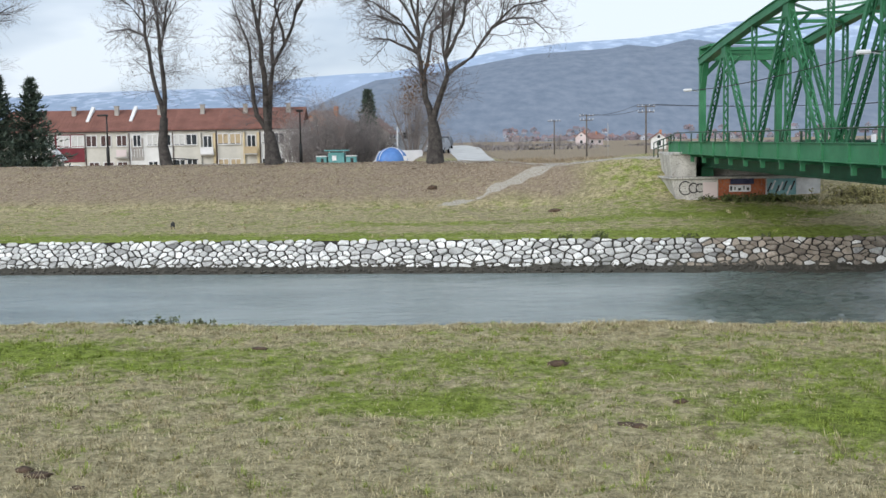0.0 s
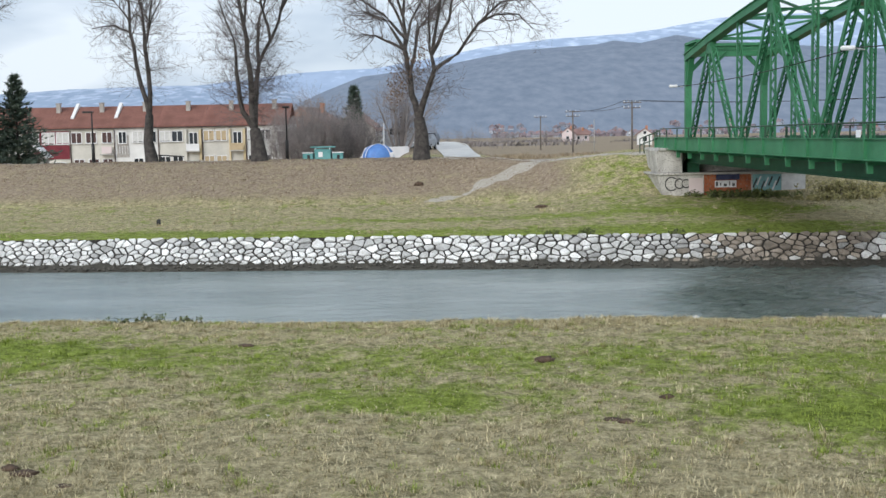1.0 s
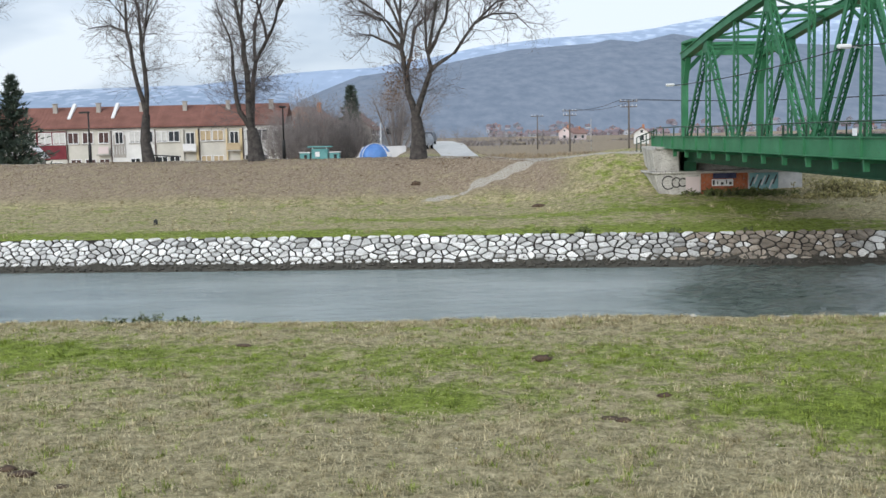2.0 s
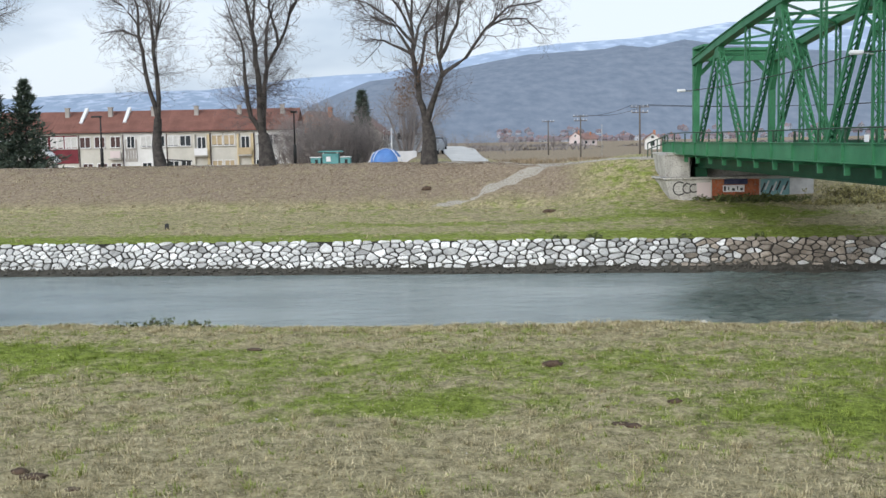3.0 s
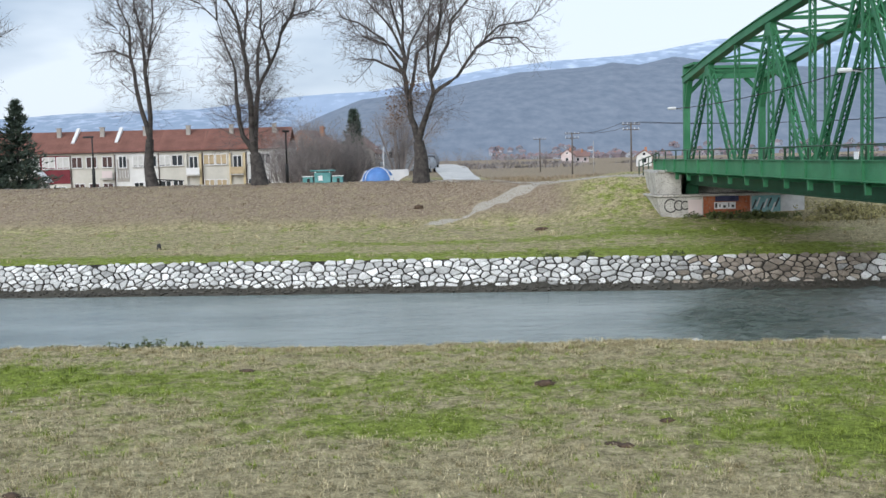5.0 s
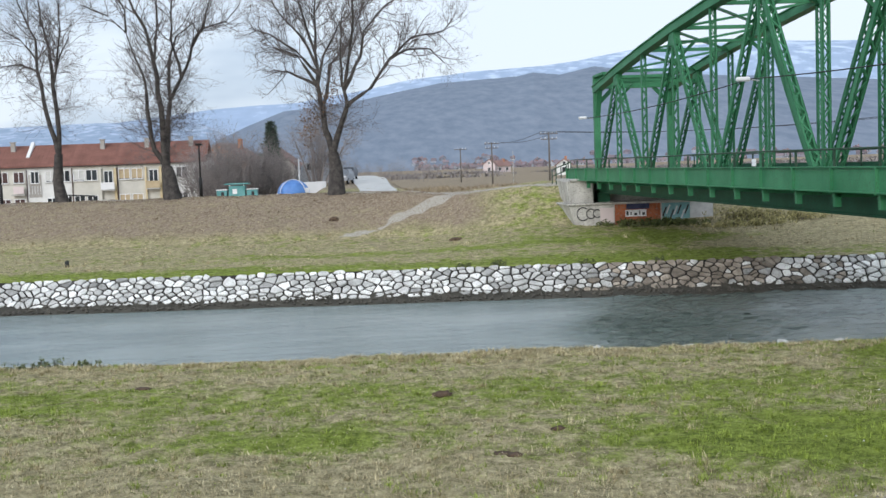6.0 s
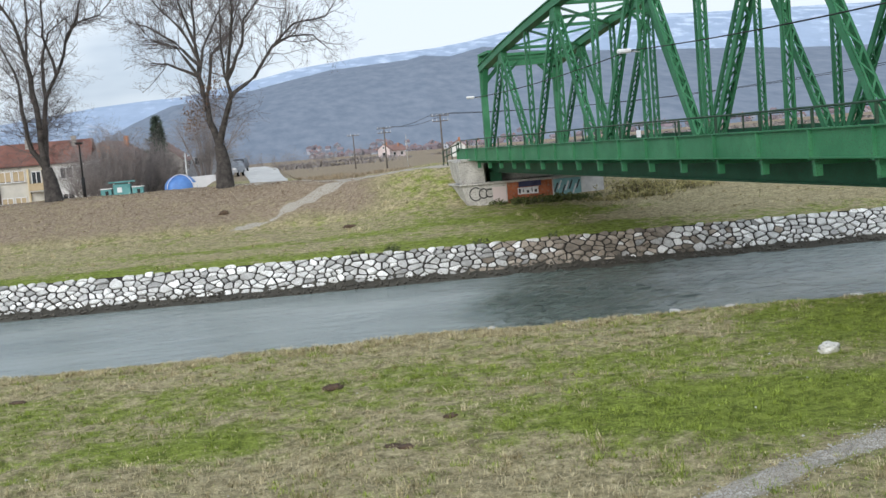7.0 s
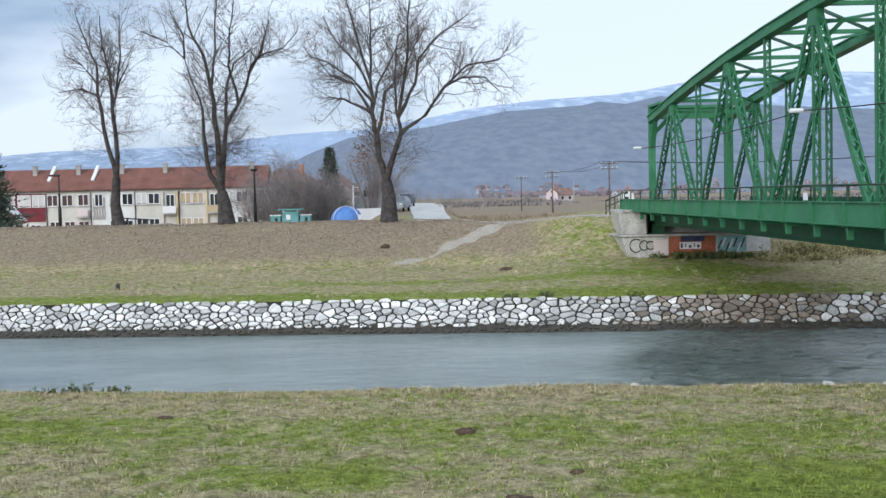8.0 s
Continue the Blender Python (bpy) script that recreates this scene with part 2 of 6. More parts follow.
def ground_material():
    """Winter turf: straw, green and leaf-litter patches by masks of the land, gravel on the paths."""
    m = bpy.data.materials.new("winter_turf")
    m.use_nodes = True
    n, l = m.node_tree.nodes, m.node_tree.links
    bsdf = n["Principled BSDF"]
    tc = n.new("ShaderNodeTexCoord")

    def noise_tex(scale, detail=5, rough=0.6):
        t = n.new("ShaderNodeTexNoise"); t.inputs["Scale"].default_value = scale; t.inputs["Detail"].default_value = detail; t.inputs["Roughness"].default_value = rough
        l.new(tc.outputs["Object"], t.inputs["Vector"])
        return t.outputs["Fac"]

    def ramp(src, lo, hi, c1=(0, 0, 0), c2=(1, 1, 1)):
        r = n.new("ShaderNodeValToRGB")
        r.color_ramp.elements[0].position, r.color_ramp.elements[0].color = lo, (*c1, 1)
        r.color_ramp.elements[1].position, r.color_ramp.elements[1].color = hi, (*c2, 1)
        l.new(src, r.inputs[0])
        return r.outputs[0]

    def mix(f, a, b):
        mx = n.new("ShaderNodeMix"); mx.data_type = "RGBA"
        for s, i in ((f, 0), (a, 6), (b, 7)):
            l.new(s, mx.inputs[i])
        return mx.outputs[2]

    def attr(name):
        a = n.new("ShaderNodeAttribute"); a.attribute_name = name
        return a.outputs["Fac"]

    def plus(a, b, k):
        x = n.new("ShaderNodeMath"); x.operation = "MULTIPLY_ADD"; x.inputs[1].default_value = k
        l.new(b, x.inputs[0]); l.new(a, x.inputs[2])
        return x.outputs[0]

    def step(src, lo, hi):
        r = n.new("ShaderNodeMapRange"); r.interpolation_type = "SMOOTHSTEP"
        r.inputs["From Min"].default_value, r.inputs["From Max"].default_value = lo, hi
        l.new(src, r.inputs["Value"])
        return r.outputs["Result"]

    fine, mid, broad = noise_tex(9, 6, 0.75), noise_tex(1.3, 6, 0.7), noise_tex(0.35, 4)
    straw = ramp(fine, 0.3, 0.7, (0.24, 0.205, 0.115), (0.55, 0.485, 0.315))
    green = ramp(fine, 0.3, 0.7, (0.13, 0.175, 0.026), (0.31, 0.37, 0.09))
    leaf = ramp(noise_tex(5, 6, 0.8), 0.35, 0.68, (0.155, 0.118, 0.082), (0.42, 0.342, 0.255))
    gravel = ramp(noise_tex(16, 5, 0.9), 0.38, 0.66, (0.27, 0.24, 0.195), (0.60, 0.56, 0.49))
    silt = ramp(mid, 0.3, 0.7, (0.05, 0.047, 0.04), (0.1, 0.095, 0.08))
    g = step(plus(plus(plus(attr("green"), mid, 1.7), broad, 0.6), noise_tex(14, 6, 0.85), 0.6), 1.44, 1.86)
    c = mix(g, straw, green)
    # Noise multiply paints the shade between grass clumps into the turf colour.
    dark = n.new("ShaderNodeMix"); dark.data_type = "RGBA"; dark.blend_type = "MULTIPLY"; dark.inputs[0].default_value = 1.0
    l.new(c, dark.inputs[6]); l.new(ramp(noise_tex(3.4, 8, 0.85), 0.40, 0.60, (0.46, 0.46, 0.41), (1.30, 1.28, 1.24)), dark.inputs[7])
    c = dark.outputs[2]
    c = mix(ramp(plus(attr("leaf"), mid, 0.7), 0.72, 1.05), c, leaf)
    c = mix(ramp(plus(plus(attr("gravel"), fine, 0.5), mid, 0.5), 0.82, 1.25), c, gravel)
    c = mix(attr("silt"), c, silt)
    l.new(c, bsdf.inputs["Base Color"])
    bsdf.inputs["Roughness"].default_value, bsdf.inputs["Specular IOR Level"].default_value = 0.95, 0.1
    bp = n.new("ShaderNodeBump"); bp.inputs["Strength"].default_value = 0.8; bp.inputs["Distance"].default_value = 0.06
    l.new(fine, bp.inputs["Height"]); l.new(bp.outputs[0], bsdf.inputs["Normal"])
    return m


def water_material():
    m = bpy.data.materials.new("grey_green_river_water")
    m.use_nodes = True
    n, l = m.node_tree.nodes, m.node_tree.links
    bsdf = n["Principled BSDF"]
    tc = n.new("ShaderNodeTexCoord")
    mp = n.new("ShaderNodeMapping"); mp.inputs["Rotation"].default_value = (0, 0, RIVER); mp.inputs["Scale"].default_value = (0.5, 1.3, 1)
    l.new(tc.outputs["Object"], mp.inputs[0])
    a = n.new("ShaderNodeTexNoise"); a.inputs["Scale"].default_value = 1.1; a.inputs["Detail"].default_value = 6; a.inputs["Roughness"].default_value = 0.6; a.inputs["Distortion"].default_value = 1.2
    b = n.new("ShaderNodeTexNoise"); b.inputs["Scale"].default_value = 0.16; b.inputs["Detail"].default_value = 3
    l.new(mp.outputs[0], a.inputs["Vector"]); l.new(mp.outputs[0], b.inputs["Vector"])
    ramp = n.new("ShaderNodeValToRGB")
    ramp.color_ramp.elements[0].position, ramp.color_ramp.elements[0].color = 0.35, (0.185, 0.23, 0.22, 1)
    ramp.color_ramp.elements[1].position, ramp.color_ramp.elements[1].color = 0.65, (0.285, 0.33, 0.315, 1)
    l.new(b.outputs["Fac"], ramp.inputs[0])
    at = n.new("ShaderNodeAttribute"); at.attribute_name = "rapid"
    shoal = n.new("ShaderNodeAttribute"); shoal.attribute_name = "bed"
    bed = n.new("ShaderNodeMath"); bed.operation = "MULTIPLY"; bed.inputs[1].default_value = 0.7
    l.new(shoal.outputs["Fac"], bed.inputs[0])
    mx = n.new("ShaderNodeMix"); mx.data_type = "RGBA"; mx.inputs[7].default_value = (0.085, 0.108, 0.082, 1)
    l.new(bed.outputs[0], mx.inputs[0]); l.new(ramp.outputs[0], mx.inputs[6]); l.new(mx.outputs[2], bsdf.inputs["Base Color"])
    bsdf.inputs["Roughness"].default_value, bsdf.inputs["IOR"].default_value = 0.2, 1.33
    k = n.new("ShaderNodeMath"); k.operation = "MULTIPLY_ADD"; k.inputs[1].default_value, k.inputs[2].default_value = 1.5, 0.3
    l.new(at.outputs["Fac"], k.inputs[0])
    bp = n.new("ShaderNodeBump"); bp.inputs["Distance"].default_value = 0.35
    l.new(k.outputs[0], bp.inputs["Strength"]); l.new(a.outputs["Fac"], bp.inputs["Height"]); l.new(bp.outputs[0], bsdf.inputs["Normal"])
    return m


# ---- mesh helpers ----
def mesh_object(name, verts, faces, mat, parent=None, shade=False):
    me = bpy.data.meshes.new(name)
    me.from_pydata([tuple(v) for v in verts], [], faces)
    me.materials.append(mat)
    if shade:
        me.shade_smooth()
    ob = new(name, me)
    ob.parent = parent
    return ob


def part(name, bm, mat, parent=None, label=""):
    me = bpy.data.meshes.new(name)
    bm.to_mesh(me)
    bm.free()
    me.materials.append(mat)
    ob = new(name, me)
    ob.parent = parent
    if label:
        ob["label"] = label
    return ob


def empty(name, at, label, category, group="", yaw=0.0):
    ob = new(name)
    ob.matrix_world = Matrix.Translation(at) @ Matrix.Rotation(yaw, 4, "Z")
    return tagged(ob, label, category, group)


def prism(bm, c, s, m=None, bevel=0.0):
    """A box of size s about c, its edges bevelled."""
    r = bmesh.ops.create_cube(bm, size=1.0, matrix=Matrix.Translation(c) @ Matrix.Diagonal((*s, 1)))
    if bevel:
        edges = {e for v in r["verts"] for e in v.link_edges}
        out = bmesh.ops.bevel(bm, geom=list(edges), offset=bevel, segments=1, affect="EDGES", clamp_overlap=True)
        vs = {v for f in out["faces"] for v in f.verts} | {v for v in r["verts"] if v.is_valid}
        seen = list(vs)
        todo = set()
        for v in seen:
            todo.add(v)
            for e in v.link_edges:
                todo.add(e.other_vert(v))
        r["verts"] = list(todo)
    if m is not None:
        bmesh.ops.transform(bm, matrix=m, verts=[v for v in r["verts"] if v.is_valid])
    return bm


def boxed(c, s, bevel=0.0, m=None):
    return prism(bmesh.new(), c, s, m, bevel)


def beam(bm, p, q, w, d, up=Vector((0, 0, 1))):
    """A bar of width w (across, level) and depth d from p to q."""
    p, q = Vector(p), Vector(q)
    y = (q - p).normalized()
    x = y.cross(up).normalized()
    z = x.cross(y)
    m = Matrix((x, y, z)).transposed().to_4x4()
    m.translation = (p + q) / 2
    bmesh.ops.create_cube(bm, size=1.0, matrix=m @ Matrix.Diagonal((w, (q - p).length, d, 1)))
    return bm


def tube(bm, pts, radii, sides=8, cap=True):
    rings = []
    for i, p in enumerate(pts):
        d = (Vector(pts[min(i + 1, len(pts) - 1)]) - Vector(pts[max(i - 1, 0)])).normalized()
        x = d.orthogonal().normalized() if abs(d.z) > 0.99 else d.cross(Vector((0, 0, 1))).normalized()
        y = d.cross(x)
        rings.append([bm.verts.new(Vector(p) + (x * math.cos(a) + y * math.sin(a)) * radii[i]) for a in [2 * math.pi * k / sides for k in range(sides)]])
    for r, s in zip(rings, rings[1:]):
        for k in range(sides):
            bm.faces.new((r[k], r[(k + 1) % sides], s[(k + 1) % sides], s[k])).smooth = True
    if cap:
        bm.faces.new(rings[0][::-1]); bm.faces.new(rings[-1])
    return bm


# ---- the land ----
def river_bow(u):
    return 0.25 * math.sin(u * 0.11) + 0.12 * math.sin(u * 0.37 + 1)


def toe_of(u):
    return lerp(70.0, 67.0, smooth(-6, 5, u))


def crest_of(u):
    return lerp(78.5, 73.6, smooth(-11, 4, u))


def top_of(u):
    return lerp(4.5, 4.82, smooth(0, 6, u)) - 0.2 * math.exp(-((u + 2) / 2.5) ** 2)


def back_of(u, v):
    return 2.6


def profile(points, v):
    for (a, za), (b, zb) in zip(points, points[1:]):
        if v <= b:
            return lerp(za, zb, max(0.0, (v - a) / (b - a)))
    return points[-1][1]


def land(u, v):
    w = river_bow(u)
    if v < 40:
        z = profile([(-400, 3.0), (-14, 3.0), (-4, 4.35), (1.6, 4.35), (9.5, 1.75), (20, 1.5), (28.4 + w, 1.34), (29.3 + w, 1.22), (31.2 + w, -0.9), (40, -1.0)], v)
    else:
        c, t = crest_of(u), toe_of(u)
        z = profile([(40, -1.0), (50.0, -0.6), (50.9, 0.05), (51.3, 0.16), (52.7, 1.22), (53.2, 1.36), (t - 3, lerp(1.62, 2.05, smooth(-4, 5, u))), (t, lerp(1.85, 2.35, smooth(-4, 5, u))), (c - 1, top_of(u) - 0.15), (c + 0.5, top_of(u)), (c + 4, top_of(u) - 0.05), (c + 16, back_of(u, v)), (5000, 2.6)], v)
    if 80 < v < 230:
        x, y = u * math.cos(RIVER) + v * math.sin(RIVER), -u * math.sin(RIVER) + v * math.cos(RIVER)
        ramp = 4.38 + 0.72 * smooth(84, 150, y)
        z = lerp(z, ramp, smooth(-5.0, -1.5, x) * (1 - smooth(4.0, 7.5, x)) * smooth(82, 88, y) * (1 - smooth(152, 215, y)))
    rough = 0.0
    if 8 < v < 29 or 53 < v < 92 or v < 8:
        k = 1.0 if abs(v - 53) > 1 else 0.3
        rough = k * (0.10 * noise.noise((u * 0.35, v * 0.35, 3.1)) + 0.06 * noise.noise((u * 1.3, v * 1.3, 7.7)) + 0.035 * noise.noise((u * 3.1, v * 3.1, 1.7)) + (0.03 * noise.noise((u * 6.3, v * 6.3, 4.7)) if 10 < v < 29 else 0.0))
    return z + rough


def near_line(u, v, pts):
    best = 1e9
    for (a, b), (c, d) in zip(pts, pts[1:]):
        dx, dy = c - a, d - b
        t = min(max(((u - a) * dx + (v - b) * dy) / (dx * dx + dy * dy), 0), 1)
        best = min(best, math.hypot(u - a - t * dx, v - b - t * dy))
    return best


NEAR_PATH = [(1.0, 10.6), (3.2, 12.6), (5.05, 13.95), (6.54, 15.1), (7.82, 15.9), (11.0, 18.1), (17, 22)]
BANK_PATH = [(1.2, 74.0), (-0.9, 74.5), (-1.7, 74.1), (-2.9, 73.4), (-4.6, 72.3), (-5.9, 71.2), (-6.9, 70.65), (-8.3, 70.1)]
CREST_PATH = [(-60, 80.5), (-12, 80), (-4.0, 77.5), (-1.6, 75.5), (0.9, 73.9), (5.2, 73.0), (10.0, 72.8)]


def masks(u, v):
    """Greenness, leaf litter, gravel and silt of the turf at a place."""
    green = leaf = gravel = silt = 0.0
    if v < 40:
        green = 0.02 + 0.27 * math.exp(-((v - 23.0) / 2.4) ** 2) - 0.14 * (1 - smooth(15.5, 18.0, v)) * (1 - smooth(3, 6, u))
        green += 1.05 * math.exp(-((u - 7.2) / 4.0) ** 2 - ((v - 18.2) / 1.7) ** 2)
        green += 0.4 * math.exp(-((u + 12.5) / 3.5) ** 2 - ((v - 24.2) / 1.2) ** 2) + 0.55 * math.exp(-((u + 2.6) / 1.9) ** 2 - ((v - 19.1) / 0.9) ** 2)
        green += 0.55 * smooth(7.0, 11.5, u) * smooth(21.5, 24.5, v)
        green += 0.5 * smooth(6.0, 8, u) * (1 - smooth(12, 15.5, v))
        gravel = 1.0 - smooth(0.08, 0.40, near_line(u, v, NEAR_PATH))
        silt = smooth(30.2, 30.8, v)
    else:
        c, t = crest_of(u), toe_of(u)
        green = 0.37 * (1 - smooth(54.6, 57.5, v)) * (1 - 0.6 * smooth(12, 16, u)) + 0.04
        green += 0.30 * math.exp(-((v - 61) / 1.3) ** 2) * smooth(-18, -8, u)
        green += 0.14 * smooth(4, 12, u - (v - 60) * 0.3) * (1 - smooth(c - 1, c + 2, v)) * (1 - smooth(11, 15, u))
        green += 0.3 * math.exp(-((u - 11) / 3) ** 2 - ((v - 62) / 2.5) ** 2) + 0.13 * smooth(-2, 4, u) * smooth(54, 60, v) * (1 - smooth(11, 15, u)) * (1 - smooth(c, c + 2, v))
        green -= 0.35 * smooth(9.5, 13, u) * smooth(55.5, 58, v) * (1 - smooth(c, c + 3, v))
        leaf = 0.62 * smooth(t - 2, t + 2.5, v) * (1 - smooth(-2, 3, u)) * (1 - smooth(c + 4, c + 12, v))
        leaf += 0.62 * smooth(c + 6, c + 22, v) + 0.28 * smooth(-3, 2, u) * (1 - smooth(8, 11, u)) * smooth(t - 3, t + 1, v) * (1 - smooth(c, c + 2, v))
        leaf += 0.4 * math.exp(-((u + 7.5) / 4) ** 2 - ((v - c + 1) / 1.4) ** 2)
        leaf += 0.5 * math.exp(-((near_line(u, v, [(-6.4, 67.8), (-4.5, 63.6), (-2.5, 59.8)])) / 0.8) ** 2)
        gravel = 1.0 - smooth(0.15, 0.5 + 0.45 * smooth(70.5, 74.5, v), near_line(u, v, BANK_PATH) + 0.4 * noise.noise((u * 0.9, v * 0.9, 3.0))) - 0.6 * (1 - smooth(69.8, 72.2, v))
        gravel = max(gravel, 1.0 - smooth(0.3, 0.9, near_line(u, v, CREST_PATH)) if u > -9 else 0.6 * (1 - smooth(0.5, 1.2, abs(v - c - 2))))
        silt = 1 - smooth(52.3, 52.7, v)
    return green, leaf, gravel, silt


def spaced(*runs):
    out = []
    for a, b, n in runs:
        out += [a + (b - a) * i / n for i in range(n)]
    return out + [runs[-1][1]]


M_TURF = ground_material()


def build_ground():
    us = spaced((-3000, -300, 9), (-300, -60, 16), (-60, -30, 40), (-30, -16, 50), (-16, 18, 260), (18, 45, 80), (45, 110, 40), (110, 400, 16), (400, 3000, 9))
    vs = spaced((-400, -20, 10), (-20, 9, 24), (9, 30, 150), (30, 50, 24), (50, 86, 110), (86, 130, 30), (130, 400, 26), (400, 4200, 16))
    verts = [R(u, v, land(u, v)) for v in vs for u in us]
    nu = len(us)
    faces = [(j * nu + i, j * nu + i + 1, (j + 1) * nu + i + 1, (j + 1) * nu + i) for j in range(len(vs) - 1) for i in range(nu - 1)]
    ob = mesh_object("ground", verts, faces, M_TURF, shade=True)
    vals = np.array([masks(u, v) for v in vs for u in us], dtype=np.float32)
    for k, name in enumerate(("green", "leaf", "gravel", "silt")):
        ob.data.attributes.new(name, "FLOAT", "POINT").data.foreach_set("value", vals[:, k].copy())
    return tagged(ob, "rough winter turf of straw and green grass along a river", "ground", kind="structure")


build_ground()


def build_water():
    us = spaced((-300, -40, 20), (-40, 3, 90), (3, 36, 170), (36, 300, 24))
    vs = spaced((29.0, 51.7, 90))
    nu = len(us)

    def wave(u, v):
        w = u - (v - 40) * 0.25 + 1.2 * noise.noise((u * 0.3, v * 0.3, 2.0))
        r = smooth(1.5, 6, w) * (1 - 0.55 * smooth(17, 26, w))
        bed = smooth(2.0, 5.5, w) * (1 - smooth(9.0, 13.0, w))
        n = noise.fractal((u * 0.9, v * 1.7, 4.0), 0.9, 2.2, 4) + 0.5 * noise.noise((u * 1.6, v * 4.6, 9.0))
        fall = 0.09 * math.exp(-((w - 5.5) / 2.2) ** 2) + 0.05 * math.exp(-((w - 11.5) / 3.0) ** 2)
        return (0.008 + 0.045 * r + fall) * n, r * (0.5 + 4.5 * fall), bed

    pts = [(u, v, *wave(u, v)) for v in vs for u in us]
    ob = mesh_object("water", [R(u, v, h) for u, v, h, r, bed in pts], [(j * nu + i, j * nu + i + 1, (j + 1) * nu + i + 1, (j + 1) * nu + i) for j in range(len(vs) - 1) for i in range(nu - 1)], water_material(), shade=True)
    ob.data.attributes.new("rapid", "FLOAT", "POINT").data.foreach_set("value", np.array([p[3] for p in pts], dtype=np.float32))
    ob.data.attributes.new("bed", "FLOAT", "POINT").data.foreach_set("value", np.array([p[4] for p in pts], dtype=np.float32))
    return tagged(ob, "grey-green shallow river rippling over a low rapid", "river", kind="structure")


build_water()


# ---- far hills ----
def ridge(name, dist, crest, mat, label, depth, seed, rough, grain):
    """A hill range seen from the valley: crest gives (bearing in degrees to the right, height in metres)."""
    b0, b1 = crest[0][0], crest[-1][0]
    nb, nd = int((b1 - b0) * 18), 22
    verts = []
    for j in range(nd + 1):
        f = j / nd
        for i in range(nb + 1):
            b = b0 + (b1 - b0) * i / nb
            h = profile(crest, b)
            d = dist + depth * f
            x, y = d * math.sin(radians(b)), d * math.cos(radians(b))
            k = math.sin(f * math.pi / 2) ** 0.9
            z = 1.0 + h * k + h * rough * k * (noise.fractal((x * grain, y * grain, seed), 1.0, 2.1, 6) + 0.10 * noise.noise((b * 9, f * 14, seed))) + (1.6 * noise.noise((b * 14, 0, seed)) + 1.1 * noise.noise((b * 45, 0, seed)) if j == nd else 0.0)
            verts.append((x, y, max(z, 0.5 if j else -2.0)))
    n = nb + 1
    faces = [(j * n + i, j * n + i + 1, (j + 1) * n + i + 1, (j + 1) * n + i) for j in range(nd) for i in range(nb)]
    ob = mesh_object(name, verts, faces, mat, shade=True)
    return tagged(ob, label, "hills", kind="structure")


# Pale blue tones and emission paint the distance haze onto the hills.
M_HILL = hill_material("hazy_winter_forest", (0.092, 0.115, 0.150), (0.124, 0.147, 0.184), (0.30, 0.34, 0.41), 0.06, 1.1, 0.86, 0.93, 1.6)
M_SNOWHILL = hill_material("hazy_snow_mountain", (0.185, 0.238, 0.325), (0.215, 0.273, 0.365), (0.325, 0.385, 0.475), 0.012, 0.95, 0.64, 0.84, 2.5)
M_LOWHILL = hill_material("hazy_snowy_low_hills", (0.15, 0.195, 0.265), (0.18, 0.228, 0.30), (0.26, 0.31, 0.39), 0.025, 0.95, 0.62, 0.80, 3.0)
HILL_CREST = [(-9, 20), (-7, 62), (-5, 100), (-3.2, 128), (-1, 137), (0.8, 145), (3, 160), (4.7, 171), (6.4, 175), (8.4, 181), (9.2, 188), (10.5, 180), (12.2, 192), (14.1, 177), (17, 168), (22, 150), (25, 140), (29, 128), (36, 110), (50, 80)]
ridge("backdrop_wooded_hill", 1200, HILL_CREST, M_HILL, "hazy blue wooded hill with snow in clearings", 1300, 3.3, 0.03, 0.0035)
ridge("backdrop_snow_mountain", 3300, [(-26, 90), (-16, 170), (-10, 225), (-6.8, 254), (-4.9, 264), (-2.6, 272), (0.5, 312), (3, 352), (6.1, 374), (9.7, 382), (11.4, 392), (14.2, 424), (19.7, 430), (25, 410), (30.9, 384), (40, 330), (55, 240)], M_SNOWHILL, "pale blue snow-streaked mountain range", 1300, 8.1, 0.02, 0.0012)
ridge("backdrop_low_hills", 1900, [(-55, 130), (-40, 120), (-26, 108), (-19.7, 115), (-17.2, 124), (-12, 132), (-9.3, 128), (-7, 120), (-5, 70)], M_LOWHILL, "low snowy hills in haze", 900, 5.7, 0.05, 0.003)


# ---- the stone-faced far bank ----
WALL_A, WALL_B = (51.42, 0.20), (52.80, 1.38)
WALL_LEN = math.hypot(WALL_B[0] - WALL_A[0], WALL_B[1] - WALL_A[1])


def face(u, s, h):
    """A place on the sloping river wall: u along it, s up its slope, h out of it."""
    dv, dz = (WALL_B[0] - WALL_A[0]) / WALL_LEN, (WALL_B[1] - WALL_A[1]) / WALL_LEN
    return R(u, WALL_A[0] + s * dv - h * dz, WALL_A[1] + s * dz + h * dv)


def clip_cell(poly, mx, my, nx, ny):
    """The side of a polygon that lies behind the line through (mx, my) with the normal (nx, ny)."""
    out = []
    for (ax, ay), (bx, by) in zip(poly, poly[1:] + poly[:1]):
        da, db = (ax - mx) * nx + (ay - my) * ny, (bx - mx) * nx + (by - my) * ny
        if da <= 0:
            out.append((ax, ay))
        if da * db < 0:
            t = da / (da - db)
            out.append((ax + t * (bx - ax), ay + t * (by - ay)))
    return out


